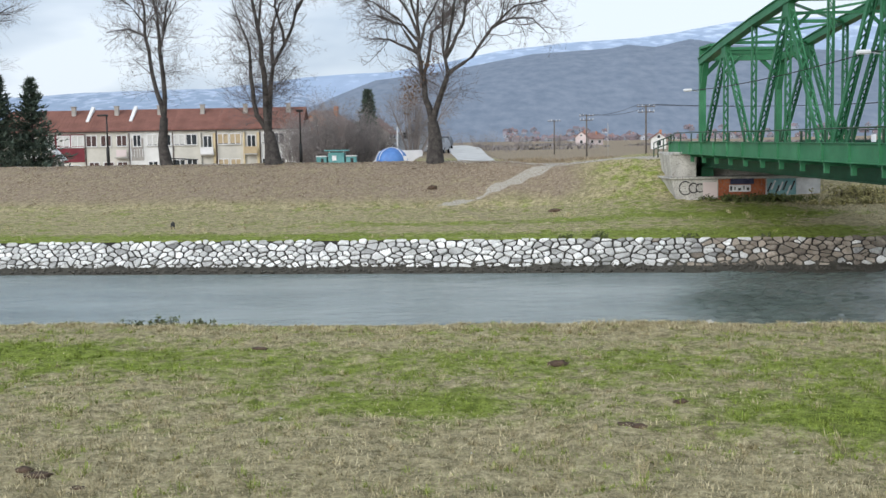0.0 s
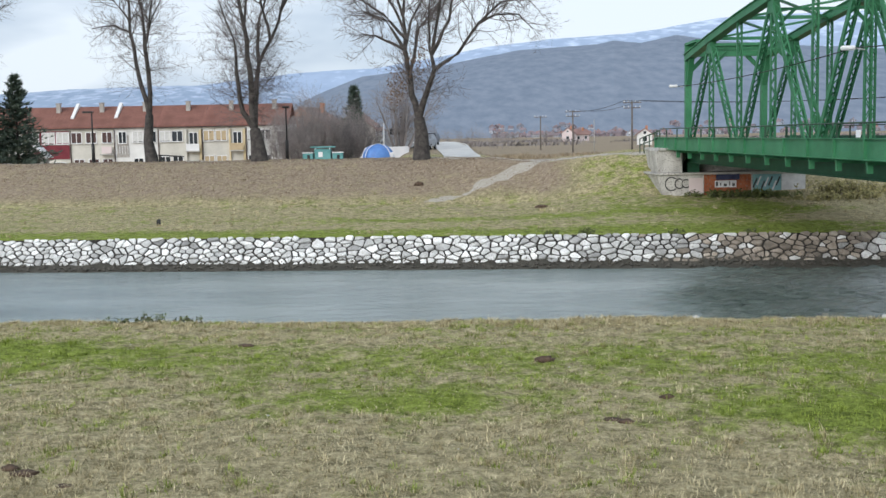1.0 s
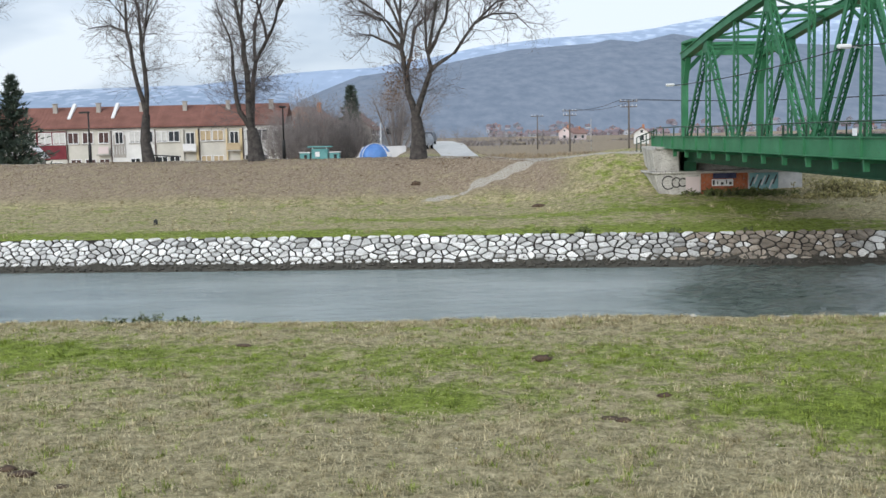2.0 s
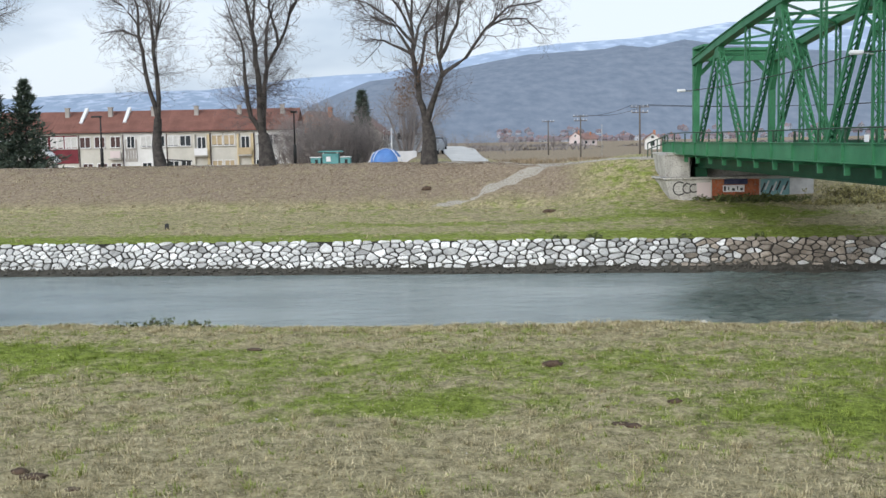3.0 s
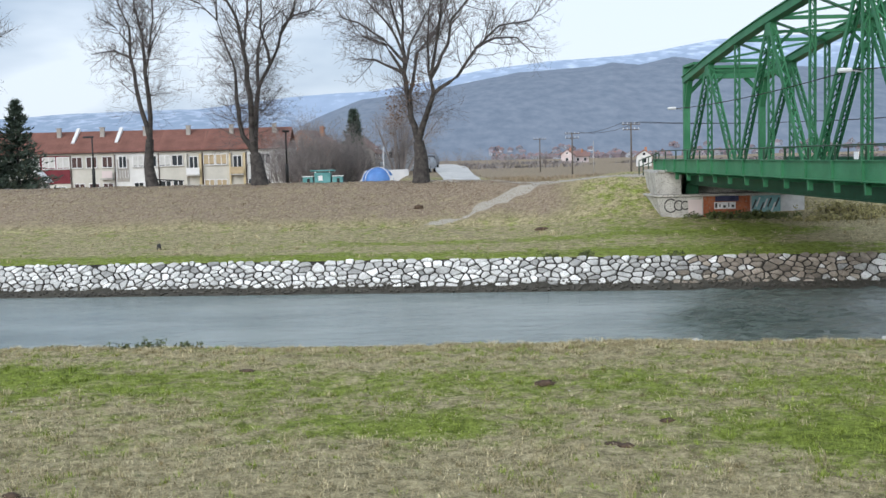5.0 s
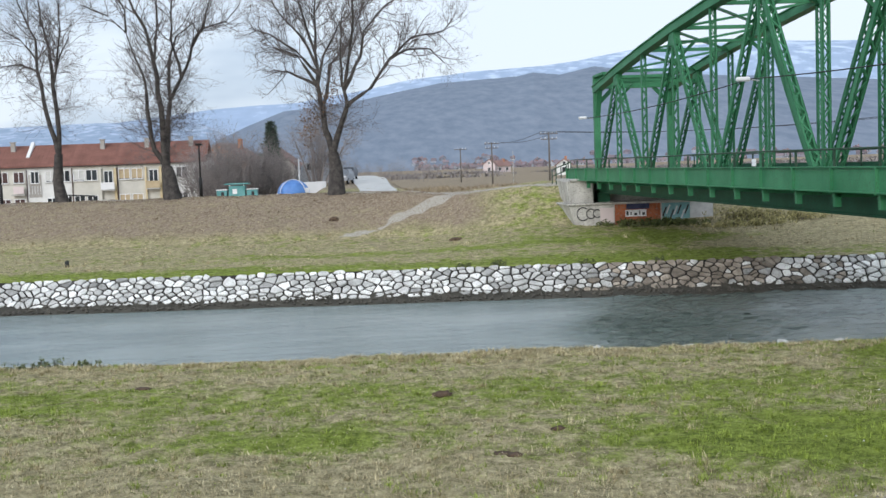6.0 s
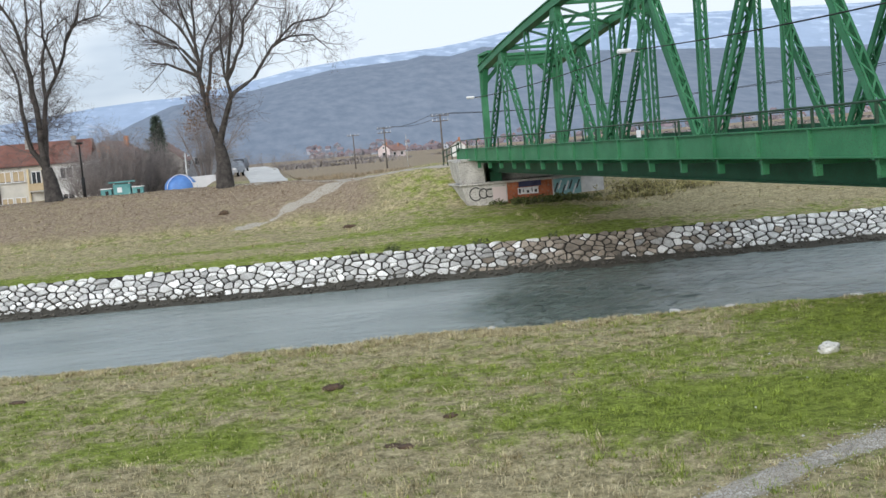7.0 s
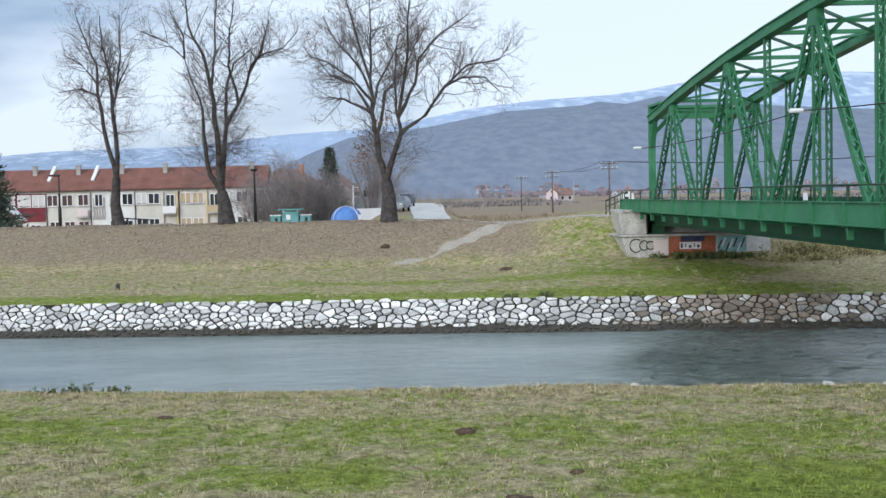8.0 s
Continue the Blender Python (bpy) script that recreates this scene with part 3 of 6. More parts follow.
def stone_cells(u0, u1, height, rng):
    """Irregular stone outlines over a strip: cells about jittered centres, drawn in by the joint."""
    rows, seeds = 7, {}
    rh = height / rows
    cols = int((u1 - u0) / 0.40)
    cw = (u1 - u0) / cols
    for j in range(-1, rows + 1):
        for i in range(-1, cols + 1):
            if 0 <= i < cols and rng.random() < 0.24:
                continue
            seeds[i, j] = (u0 + (i + 0.5 + 0.5 * (j % 2) + rng.uniform(-0.36, 0.36)) * cw, (j + 0.5 + rng.uniform(-0.36, 0.36)) * rh)
    cells = []
    for j in range(rows):
        for i in range(cols):
            if (i, j) not in seeds:
                continue
            x, y = seeds[i, j]
            poly = [(x - 1.2, y - 0.8), (x + 1.2, y - 0.8), (x + 1.2, y + 0.8), (x - 1.2, y + 0.8)]
            gap = rng.uniform(0.023, 0.043)
            for di in range(-3, 4):
                for dj in range(-2, 3):
                    q = seeds.get((i + di, j + dj))
                    if q is None or q == (x, y):
                        continue
                    nx, ny = q[0] - x, q[1] - y
                    d = math.hypot(nx, ny)
                    nx, ny = nx / d, ny / d
                    # joints between courses pull wider than upright ones, so stones lie flat
                    poly = clip_cell(poly, x + nx * (d / 2 - gap), y + ny * (d / 2 - gap), nx, ny * 1.5)
            poly = clip_cell(poly, x, height - rng.uniform(0.0, 0.09), 0, 1)
            poly = clip_cell(poly, x, rng.uniform(0, 0.05), 0, -1)
            if len(poly) > 2:
                cells.append((x, y, poly))
    return cells


def stone_mesh(poly, cx, cy, rng, base=-0.03):
    """A rough stone over its outline: chamfered rim and a slightly domed, tilted face."""
    p = []
    for (ax, ay), (bx, by) in zip(poly, poly[1:] + poly[:1]):
        if math.hypot(bx - ax, by - ay) > 0.05:
            p += [(lerp(ax, bx, 0.13), lerp(ay, by, 0.13)), (lerp(ax, bx, 0.87), lerp(ay, by, 0.87))]
        else:
            p.append(((ax + bx) / 2, (ay + by) / 2))
    n = len(p)
    h, tx, ty = rng.uniform(0.035, 0.085), rng.uniform(-0.10, 0.10), rng.uniform(-0.10, 0.10)
    rim = [(x, y, base) for x, y in p]
    mid = [(lerp(x, cx, 0.03), lerp(y, cy, 0.03), h * 0.55) for x, y in p]
    top = [(lerp(x, cx, 0.13), lerp(y, cy, 0.15), h + tx * (x - cx) + ty * (y - cy) + rng.uniform(-0.008, 0.008)) for x, y in p]
    faces = [(a * n + k, a * n + (k + 1) % n, (a + 1) * n + (k + 1) % n, (a + 1) * n + k) for a in (0, 1) for k in range(n)]
    faces += [tuple(range(2 * n, 3 * n))]
    return rim + mid + top, faces


def build_river_wall():
    us = spaced((-60, 60, 120))
    verts, faces = [], []
    for u in us:
        verts += [face(u, -0.3, -0.06), face(u, -0.25, 0.02), face(u, WALL_LEN - 0.06, 0.0), face(u, WALL_LEN - 0.04, -0.10), face(u, WALL_LEN - 0.3, -0.35)]
    for i in range(len(us) - 1):
        for k in range(4):
            faces.append((i * 5 + k, i * 5 + 5 + k, i * 5 + 6 + k, i * 5 + 1 + k))
    wall = mesh_object("river_wall", verts, faces, M_MORTAR)
    tagged(wall, "sloping river wall of pale rubble stones in dark joints", "river wall", kind="structure")
    rng = random.Random(11)
    near, far = [], {m.name: ([], []) for m in (M_STONE, M_STONE_GREY, M_STONE_BROWN)}
    for u0, u1 in ((-46, 50),):
        for cx, cy, poly in stone_cells(u0, u1, WALL_LEN, rng):
            vs, fs = stone_mesh(poly, cx, cy, rng)
            vs = [face(x, y, h) for x, y, h in vs]
            # Stones are mostly brown about u = 10.5 and grey about u = 5.5.
            mat = M_STONE_BROWN if rng.random() < 0.95 * math.exp(-((cx - 10.5) / 4.5) ** 2) else M_STONE_GREY if rng.random() < 0.2 + 0.7 * math.exp(-((cx - 5.5) / 4.5) ** 2) else M_STONE
            if -6 < cx < 5.5:
                near.append((vs, fs, mat))
            else:
                far_v, far_f = far[mat.name]
                o = len(far_v)
                far_v += vs
                far_f += [tuple(k + o for k in f) for f in fs]
    for vs, fs, mat in near:
        mesh_object("stone", vs, fs, mat, wall)
    for mat in (M_STONE, M_STONE_GREY, M_STONE_BROWN):
        tagged(mesh_object("stonework", *far[mat.name], mat, wall), kind="stuff")


# ---- the bridge ----
A_NEAR, A_FAR, A_WALK = 15.65, 20.1, 14.05
A_MID = (A_NEAR + A_FAR) / 2
END_L, STEP = 67.6, 5.44
N_PANEL = 14


def chord_z(l):
    x = (l - (END_L - STEP * N_PANEL / 2)) / (STEP * N_PANEL / 2)
    return 12.62 - 2.42 * x * x


def laced(bm, a, p, q, w, d, pitch=0.5, bar=0.055, lip=0.075):
    """A built-up strut in a truss plane from p to q, each (l, z): two webs d apart with lips, laced zigzag on both open sides."""
    (l0, z0), (l1, z1) = p, q
    n = math.hypot(l1 - l0, z1 - z0)
    tx, tz = (l1 - l0) / n, (z1 - z0) / n
    sx, sz = -tz, tx
    across = B(1, 0, 0) - B(0, 0, 0)
    for f in (-1, 1):
        aa = a + f * (d / 2 - 0.012)
        beam(bm, B(aa, l0, z0), B(aa, l1, z1), w, 0.024, across)
        for s in (-1, 1):
            o = s * (w / 2 - 0.01)
            ab = a + f * (d / 2 - lip / 2)
            beam(bm, B(ab, l0 + sx * o, z0 + sz * o), B(ab, l1 + sx * o, z1 + sz * o), 0.02, lip, across)
    k = max(2, int(n / pitch))
    e = d / 2 - lip * 0.5
    for s in (-1, 1):
        o = s * (w / 2 + 0.006)
        for i in range(k):
            f = 1 if i % 2 else -1
            t0, t1 = n * i / k, n * (i + 1) / k
            beam(bm, B(a + e * f, l0 + tx * t0 + sx * o, z0 + tz * t0 + sz * o), B(a - e * f, l0 + tx * t1 + sx * o, z0 + tz * t1 + sz * o), bar, 0.014, B(0, sx, sz) - B(0, 0, 0))
    return bm


def build_bridge():
    bridge = empty("truss_bridge", B(A_MID, 33, 4.2), "green riveted steel truss road bridge over the river", "bridge")

    def add(name, bm, mat, label=""):
        ob = part(name, bm, mat, None, label)
        ob.data.transform(Matrix.Translation(-bridge.location))
        ob.parent = bridge
        return ob

    up = Vector((0, 0, 1))
    for a in (A_NEAR, A_FAR):
        for i in range(N_PANEL):
            l0, l1 = END_L - STEP * i, END_L - STEP * (i + 1)
            # chords
            bm = beam(bmesh.new(), B(a, l0 + 0.02, chord_z(l0)), B(a, l1, chord_z(l1)), 0.46, 0.36)
            beam(bm, B(a, l0 + 0.05, chord_z(l0) + 0.20), B(a, l1, chord_z(l1) + 0.20), 0.60, 0.05)
            add("top_chord", bm, M_GREEN)
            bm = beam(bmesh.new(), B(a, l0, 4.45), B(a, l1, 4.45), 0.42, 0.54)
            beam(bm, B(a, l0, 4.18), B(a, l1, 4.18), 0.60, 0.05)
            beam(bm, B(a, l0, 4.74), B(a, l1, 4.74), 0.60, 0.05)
            add("bottom_chord", bm, M_GREEN_SHADED)
        for i in range(1, N_PANEL):
            l = END_L - STEP * i
            top_node = i % 2 == 1
            w = 0.17 if top_node else 0.19
            add("hanger", laced(bmesh.new(), a, (l, 4.6), (l, chord_z(l) - 0.15), w, 0.27, 0.40, 0.04, 0.055), M_GREEN)
            if top_node:
                for s in (-1, 1):
                    add("diagonal", laced(bmesh.new(), a, (l + s * 0.18, chord_z(l) - 0.35), (l + s * (STEP - 0.25), 4.75), 0.24, 0.33, 0.44, 0.055, 0.07), M_GREEN)
                bm = boxed((0, 0, 0), (0.32, 0.80, 0.70), 0.03, Matrix.Translation(B(a, l, chord_z(l) - 0.42)) @ Matrix.Rotation(-BRIDGE, 4, "Z"))
                add("gusset", bm, M_GREEN)
            else:
                bm = boxed((0, 0, 0), (0.32, 1.0, 0.6), 0.03, Matrix.Translation(B(a, l, 4.85)) @ Matrix.Rotation(-BRIDGE, 4, "Z"))
                add("gusset", bm, M_GREEN)
        for l, sgn in ((END_L, -1), (END_L - STEP * N_PANEL, 1)):
            bm = beam(bmesh.new(), B(a, l, 4.2), B(a, l, 11.05), 0.36, 0.32, B(0, 1, 0) - B(0, 0, 0))
            beam(bm, B(a, l + sgn * 0.15, 8.6), B(a, l + sgn * 1.0, chord_z(l) + 0.05), 0.1, 0.3, B(1, 0, 0) - B(0, 0, 0))
            add("end_post", bm, M_GREEN)
            bm = beam(bmesh.new(), B(a, l, 11.0), B(a, l + sgn * 2.6, 11.0), 0.40, 0.14)
            add("portal_stub", bm, M_GREEN)
    # overhead bracing
    for i in range(1, N_PANEL):
        l = END_L - STEP * i
        z = chord_z(l) + 0.02
        bm = beam(bmesh.new(), B(A_NEAR, l, z), B(A_FAR, l, z), 0.16, 0.16)
        if i % 2:
            beam(bm, B(A_NEAR, l, z - 0.6), B(A_FAR, l, z - 0.6), 0.12, 0.12)
            mid = (A_NEAR + A_FAR) / 2
            beam(bm, B(A_NEAR, l, z - 1.5), B(mid - 1.3, l, z - 0.62), 0.10, 0.14)
            beam(bm, B(A_FAR, l, z - 1.5), B(mid + 1.3, l, z - 0.62), 0.10, 0.14)
        add("cross_strut", bm, M_GREEN)
        if i < N_PANEL - 1:
            l2 = l - STEP
            z2 = chord_z(l2) + 0.02
            bm = beam(bmesh.new(), B(A_NEAR, l, z), B(A_FAR, l2, z2), 0.10, 0.10)
            add("wind_brace", beam(bm, B(A_FAR, l, z - 0.12), B(A_NEAR, l2, z2 - 0.12), 0.10, 0.10), M_GREEN)
    for l in (END_L, END_L - STEP * N_PANEL):
        bm = beam(bmesh.new(), B(A_NEAR, l, 10.95), B(A_FAR, l, 10.95), 0.30, 0.16)
        beam(bm, B(A_NEAR, l, 10.35), B(A_FAR, l, 10.35), 0.30, 0.18)
        beam(bm, B(A_NEAR, l, 10.65), B(A_FAR, l, 10.65), 0.05, 0.5)
        for a, s in ((A_NEAR, 1), (A_FAR, -1)):
            beam(bm, B(a, l, 9.3), B(a + s * 1.0, l, 10.3), 0.12, 0.24)
        add("portal_beam", bm, M_GREEN)
    # deck and walkway
    l_a, l_b = END_L + 0.8, END_L - STEP * N_PANEL - 0.8
    add("road_deck", beam(bmesh.new(), B(A_MID, l_a, 4.98), B(A_MID, l_b, 4.98), 3.9, 0.20), M_DECK)
    add("walkway", beam(bmesh.new(), B(14.75, l_a, 5.02), B(14.75, l_b, 5.02), 1.3, 0.10), M_DECK)
    sp = STEP / 2
    for i in range(28):
        l0, l1 = 68.98 - sp * i, 68.98 - sp * (i + 1)
        bm = beam(bmesh.new(), B(A_WALK, l0, 5.27), B(A_WALK, l1, 5.27), 0.03, 0.66)
        beam(bm, B(A_WALK - 0.02, l0, 5.62), B(A_WALK - 0.02, l1, 5.62), 0.17, 0.035)
        beam(bm, B(A_WALK - 0.03, l0, 4.955), B(A_WALK - 0.03, l1, 4.955), 0.20, 0.035)
        beam(bm, B(A_WALK - 0.05, l0 - 0.05, 4.9), B(A_WALK - 0.05, l0 - 0.05, 5.61), 0.12, 0.07, B(0, 1, 0) - B(0, 0, 0))
        add("fascia_panel", bm, M_GREEN)
        bm = bmesh.new()
        for a0, z0, a1, z1, d in ((A_WALK, 4.86, A_NEAR, 4.80, 0.14), (A_WALK + 0.02, 4.70, A_WALK + 0.2, 4.70, 0.36)):
            beam(bm, B(a0, l0 - 0.05, z0), B(a1, l0 - 0.05, z1), 0.14, d)
        add("bracket", bm, M_GREEN)
        add("floor_beam", beam(bmesh.new(), B(A_NEAR, l0 - 0.05, 4.55), B(A_FAR, l0 - 0.05, 4.55), 0.22, 0.62), M_GREEN_SHADED)
        bm = beam(bmesh.new(), B(A_WALK + 0.04, l0 - 0.05, 5.1), B(A_WALK + 0.04, l0 - 0.05, 6.08), 0.06, 0.06, B(0, 1, 0) - B(0, 0, 0))
        add("rail_post", bm, M_RAIL)
    bm = tube(bmesh.new(), [B(A_WALK + 0.04, END_L + 0.5 - k * 6.4, 6.12 + 0.015 * math.sin(k * 1.7)) for k in range(13)], [0.032] * 13, 6)
    add("handrail", bm, M_RAIL, "dark painted steel handrail")
    # curved wing of the rail at the far end
    pts = [B(A_WALK + 0.04 - 0.5 * math.sin(t) ** 1.5, END_L + 0.5 + 2.6 * t, 0) for t in (0, 0.35, 0.7, 1.05, 1.4)]
    for z in (6.02, 5.62):
        add("wing_rail", tube(bmesh.new(), [p + Vector((0, 0, z - 0.12 * k)) for k, p in enumerate(pts)], [0.035] * 5, 6), M_RAIL)
    for k, p in enumerate(pts):
        add("rail_post", tube(bmesh.new(), [p + Vector((0, 0, 4.7 - 0.02 * k)), p + Vector((0, 0, 6.03 - 0.12 * k))], [0.035] * 2, 6), M_RAIL)
    for i in range(0, 28):
        l = END_L + 0.3 - 2.5 * i
        add("rail_post", beam(bmesh.new(), B(A_FAR + 1.5, l, 5.0), B(A_FAR + 1.5, l, 6.08), 0.06, 0.06, B(0, 1, 0) - B(0, 0, 0)), M_RAIL)
    add("handrail", tube(bmesh.new(), [B(A_FAR + 1.5, l_a, 6.1), B(A_FAR + 1.5, l_b, 6.1)], [0.032] * 2, 6), M_RAIL)
    add("walkway", beam(bmesh.new(), B(A_FAR + 0.9, l_a, 5.02), B(A_FAR + 0.9, l_b, 5.02), 1.1, 0.10), M_DECK)
    add("fascia_panel", beam(bmesh.new(), B(A_FAR + 1.55, l_a, 5.27), B(A_FAR + 1.55, l_b, 5.27), 0.05, 0.66), M_GREEN_SHADED)
    # bridge lamps on brackets
    for l, z in ((68.1, 8.6), (40.3, 8.72)):
        arm = tube(bmesh.new(), [B(A_NEAR - 0.15, l, z - 0.05), B(A_NEAR - 0.6, l, z + 0.02)], [0.025] * 2, 6)
        ob = add("lamp_arm", arm, M_STEEL)
        bm = bmesh.new()
        prism(bm, (0, 0, 0), (0.5, 0.22, 0.16), Matrix.Translation(B(A_NEAR - 0.75, l, z + 0.02) - bridge.location) @ Matrix.Rotation(-BRIDGE, 4, "Z"), 0.05)
        part("lamp_head", bm, M_LAMPHEAD, ob, "white street lamp head")


def build_rail_plate():
    plate = empty("sign_plate", B(A_WALK - 0.02, 36.95, 5.62), "small white plate on the bridge rail", "sign")
    part("plate", boxed((0, 0, 0.16), (0.03, 0.36, 0.24), 0.008), M_LAMPHEAD, plate)
    part("clip", boxed((0.02, 0, 0.05), (0.03, 0.08, 0.12)), M_RAIL, plate)


def build_abutment():
    ab = empty("abutment", B(17.7, 67.5, 2.2), "stained concrete bridge abutment covered in graffiti", "abutment")
    turn = Matrix.Rotation(-BRIDGE, 4, "Z")

    def block(name, a0, a1, l0, l1, z0, z1, mat, bevel=0.04, parent=ab, label=""):
        bm = boxed((0, 0, 0), (a1 - a0, l1 - l0, z1 - z0), bevel, Matrix.Translation(B((a0 + a1) / 2, (l0 + l1) / 2, (z0 + z1) / 2) - ab.location) @ turn)
        return part(name, bm, mat, parent, label)

    def battered(name, a0, a1, l0, l1, z0, z1, lean):
        """A wall block whose outer side and face lean in towards the foot."""
        bm = boxed((0, 0, 0), (a1 - a0, l1 - l0, z1 - z0), 0.05)
        for v in bm.verts:
            k = 0.5 - v.co.z / (z1 - z0)
            if v.co.x < 0:
                v.co.x += lean * k
            v.co += Vector((noise.noise(v.co * 1.3), noise.noise(v.co * 1.3 + Vector((5, 0, 0))), 0)) * 0.03
        bmesh.ops.transform(bm, matrix=Matrix.Translation(B((a0 + a1) / 2, (l0 + l1) / 2, (z0 + z1) / 2) - ab.location) @ turn, verts=bm.verts)
        return part(name, bm, M_CONCRETE, ab)

    f = 65.4
    base = battered("pier_base", 13.38, 21.92, f, 69.2, 1.5, 3.50, 0.55)
    block("ledge", 13.28, 22.0, f - 0.12, 69.3, 3.48, 3.60, M_CONCRETE, 0.03)
    battered("bearing_wall", 13.55, 22.3, 67.3, 69.8, 3.58, 4.93, 0.2)
    battered("wing_block", 13.28, 14.9, f + 0.25, 67.4, 3.58, 4.93, 0.2)
    block("cap", 13.5, 15.0, f + 0.15, 69.8, 4.86, 5.02, M_CONCRETE, 0.03)
    for a in (A_NEAR, A_FAR):
        block("bearing", a - 0.35, a + 0.35, 66.2, 67.2, 3.58, 4.15, M_GREEN_SHADED, 0.02)
    block("graffiti_panel", 16.06, 18.76, f - 0.012, f + 0.01, 2.3, 3.46, M_G_ORANGE, 0, base, "orange graffiti background")
    block("graffiti_panel", 16.75, 18.1, f - 0.018, f + 0.01, 3.16, 3.47, M_G_BLUE, 0, base, "navy graffiti patch")
    block("graffiti_panel", 16.68, 17.92, f - 0.022, f + 0.01, 2.73, 3.12, M_G_WHITE, 0, base, "white graffiti block letters")
    for k, (x, w, h) in enumerate(((0.06, 0.12, 0.26), (0.30, 0.07, 0.2), (0.52, 0.16, 0.14), (0.82, 0.06, 0.26), (1.0, 0.15, 0.16))):
        block("graffiti_bar", 16.68 + x, 16.68 + x + w, f - 0.027, f + 0.01, 2.80 + 0.03 * (k % 2), 2.80 + h, M_G_DARK, 0, base)
    block("graffiti_panel", 18.85, 20.5, f - 0.013, f + 0.01, 2.35, 3.44, M_G_TEAL, 0, base, "teal graffiti")
    block("graffiti_panel", 20.52, 21.86, f - 0.014, f + 0.01, 2.2, 3.45, M_G_WHITE, 0, base, "white graffiti patch")
    block("graffiti_panel", 15.2, 16.0, f - 0.012, f + 0.01, 2.45, 3.3, M_PINK, 0, base, "faded pink graffiti patch")
    for k in range(7):
        c = Vector((19.0 + 0.22 * k, 0, 2.95 + 0.16 * math.sin(k * 2.2)))
        bm = beam(bmesh.new(), B(c.x - 0.12, f - 0.02, c.z - 0.26) - ab.location, B(c.x + 0.1, f - 0.02, c.z + 0.26) - ab.location, 0.03, 0.09)
        part("graffiti_bar", bm, M_G_WHITE if k % 2 else M_G_DARK, base)
    for cx, r in ((14.2, 0.36), (14.66, 0.26), (15.02, 0.22)):
        bm = bmesh.new()
        pts = [B(cx + r * math.cos(t), f - 0.005, 2.98 + r * 1.05 * math.sin(t)) - ab.location for t in [0.9 + 4.6 * i / 14 for i in range(15)]]
        part("graffiti_loop", tube(bm, pts, [0.035] * 15, 4), M_G_DARK, base)
    # the abutment of this bank
    ob = empty("abutment", B(17.7, -8.4, 2.2), "plain concrete bridge abutment on the near levee", "abutment")
    part("bearing_wall", boxed((0, 0, 1.3), (9, 2.4, 3.0), 0.06, turn), M_CONCRETE, ob)
    part("pier_base", boxed((0, 0.6, -0.2), (8.4, 3.6, 1.6), 0.06, turn), M_CONCRETE, ob)
    part("ledge", boxed((0, 0.6, 0.66), (8.6, 3.7, 0.12), 0.02, turn), M_CONCRETE, ob)


build_river_wall()
build_bridge()
build_abutment()
build_rail_plate()


# ---- trees ----
# limbs: start beside the stem and above its foot in metres, then (lean from upright in degrees, length in metres) bit by bit
TREE_3 = (
    (0.0, 0.0, ((1, 1.8), (-8, 1.1))),
    (-0.1, 2.9, ((-16, 1.7), (-7, 1.4), (-10, 1.6))),
    (-1.0, 7.4, ((-1, 3.3), (5, 2.3), (3, 2.7))),
    (-1.0, 7.6, ((-36, 2.4), (-69, 1.6), (-36, 1.8))),
    (-1.0, 7.5, ((-60, 2.1), (-81, 1.2))),
    (-0.8, 8.0, ((9, 1.9), (27, 1.7), (29, 1.8))),
    (0.1, 2.8, ((20, 1.8), (23, 1.6))),
    (1.3, 5.9, ((57, 1.9), (34, 2.2), (48, 2.0), (80, 2.2), (36, 1.0))),
    (1.3, 6.0, ((-9, 1.4), (-4, 2.1), (3, 2.7))),
    (1.3, 7.0, ((28, 2.4), (14, 1.6), (41, 2.0), (58, 2.0))),
    (1.3, 6.9, ((9, 3.4), (4, 2.7), (5, 3.1))),
    (-0.1, 6.3, ((15, 3.0), (45, 1.9), (22, 3.1))),
    (4.1, 8.6, ((63, 1.3), (90, 1.5), (132, 1.4))),
    (-1.1, 7.9, ((-42, 2.4), (-55, 2.0), (-72, 1.5))),
    (-1.0, 8.7, ((-28, 2.6), (-38, 2.2), (-28, 2.0))),
    (-0.9, 9.6, ((-12, 2.5), (-20, 2.2), (-10, 1.6))),
)
TREE_2 = (
    (0.0, 0.0, ((-5, 1.5), (-11, 0.8))),
    (-0.3, 2.2, ((-34, 1.4), (-7, 2.7), (-6, 2.5), (-19, 3.0))),
    (-2.6, 11.4, ((-45, 1.6), (-66, 1.7))),
    (-2.5, 11.3, ((5, 1.4), (-24, 1.9))),
    (-0.4, 2.3, ((-4, 3.8), (-3, 3.1), (-14, 2.4), (-24, 2.1), (-9, 2.5))),
    (-0.8, 9.2, ((9, 2.7), (4, 3.1), (-3, 1.5))),
    (0.0, 2.4, ((4, 2.5), (3, 2.3), (-1, 2.7), (18, 2.0), (51, 2.0))),
    (0.3, 6.7, ((29, 2.4), (17, 2.0), (48, 1.1), (73, 1.6), (41, 1.5))),
    (0.3, 8.5, ((-11, 2.7), (9, 2.3), (17, 2.6))),
    (2.0, 10.7, ((37, 1.9), (17, 2.0))),
)
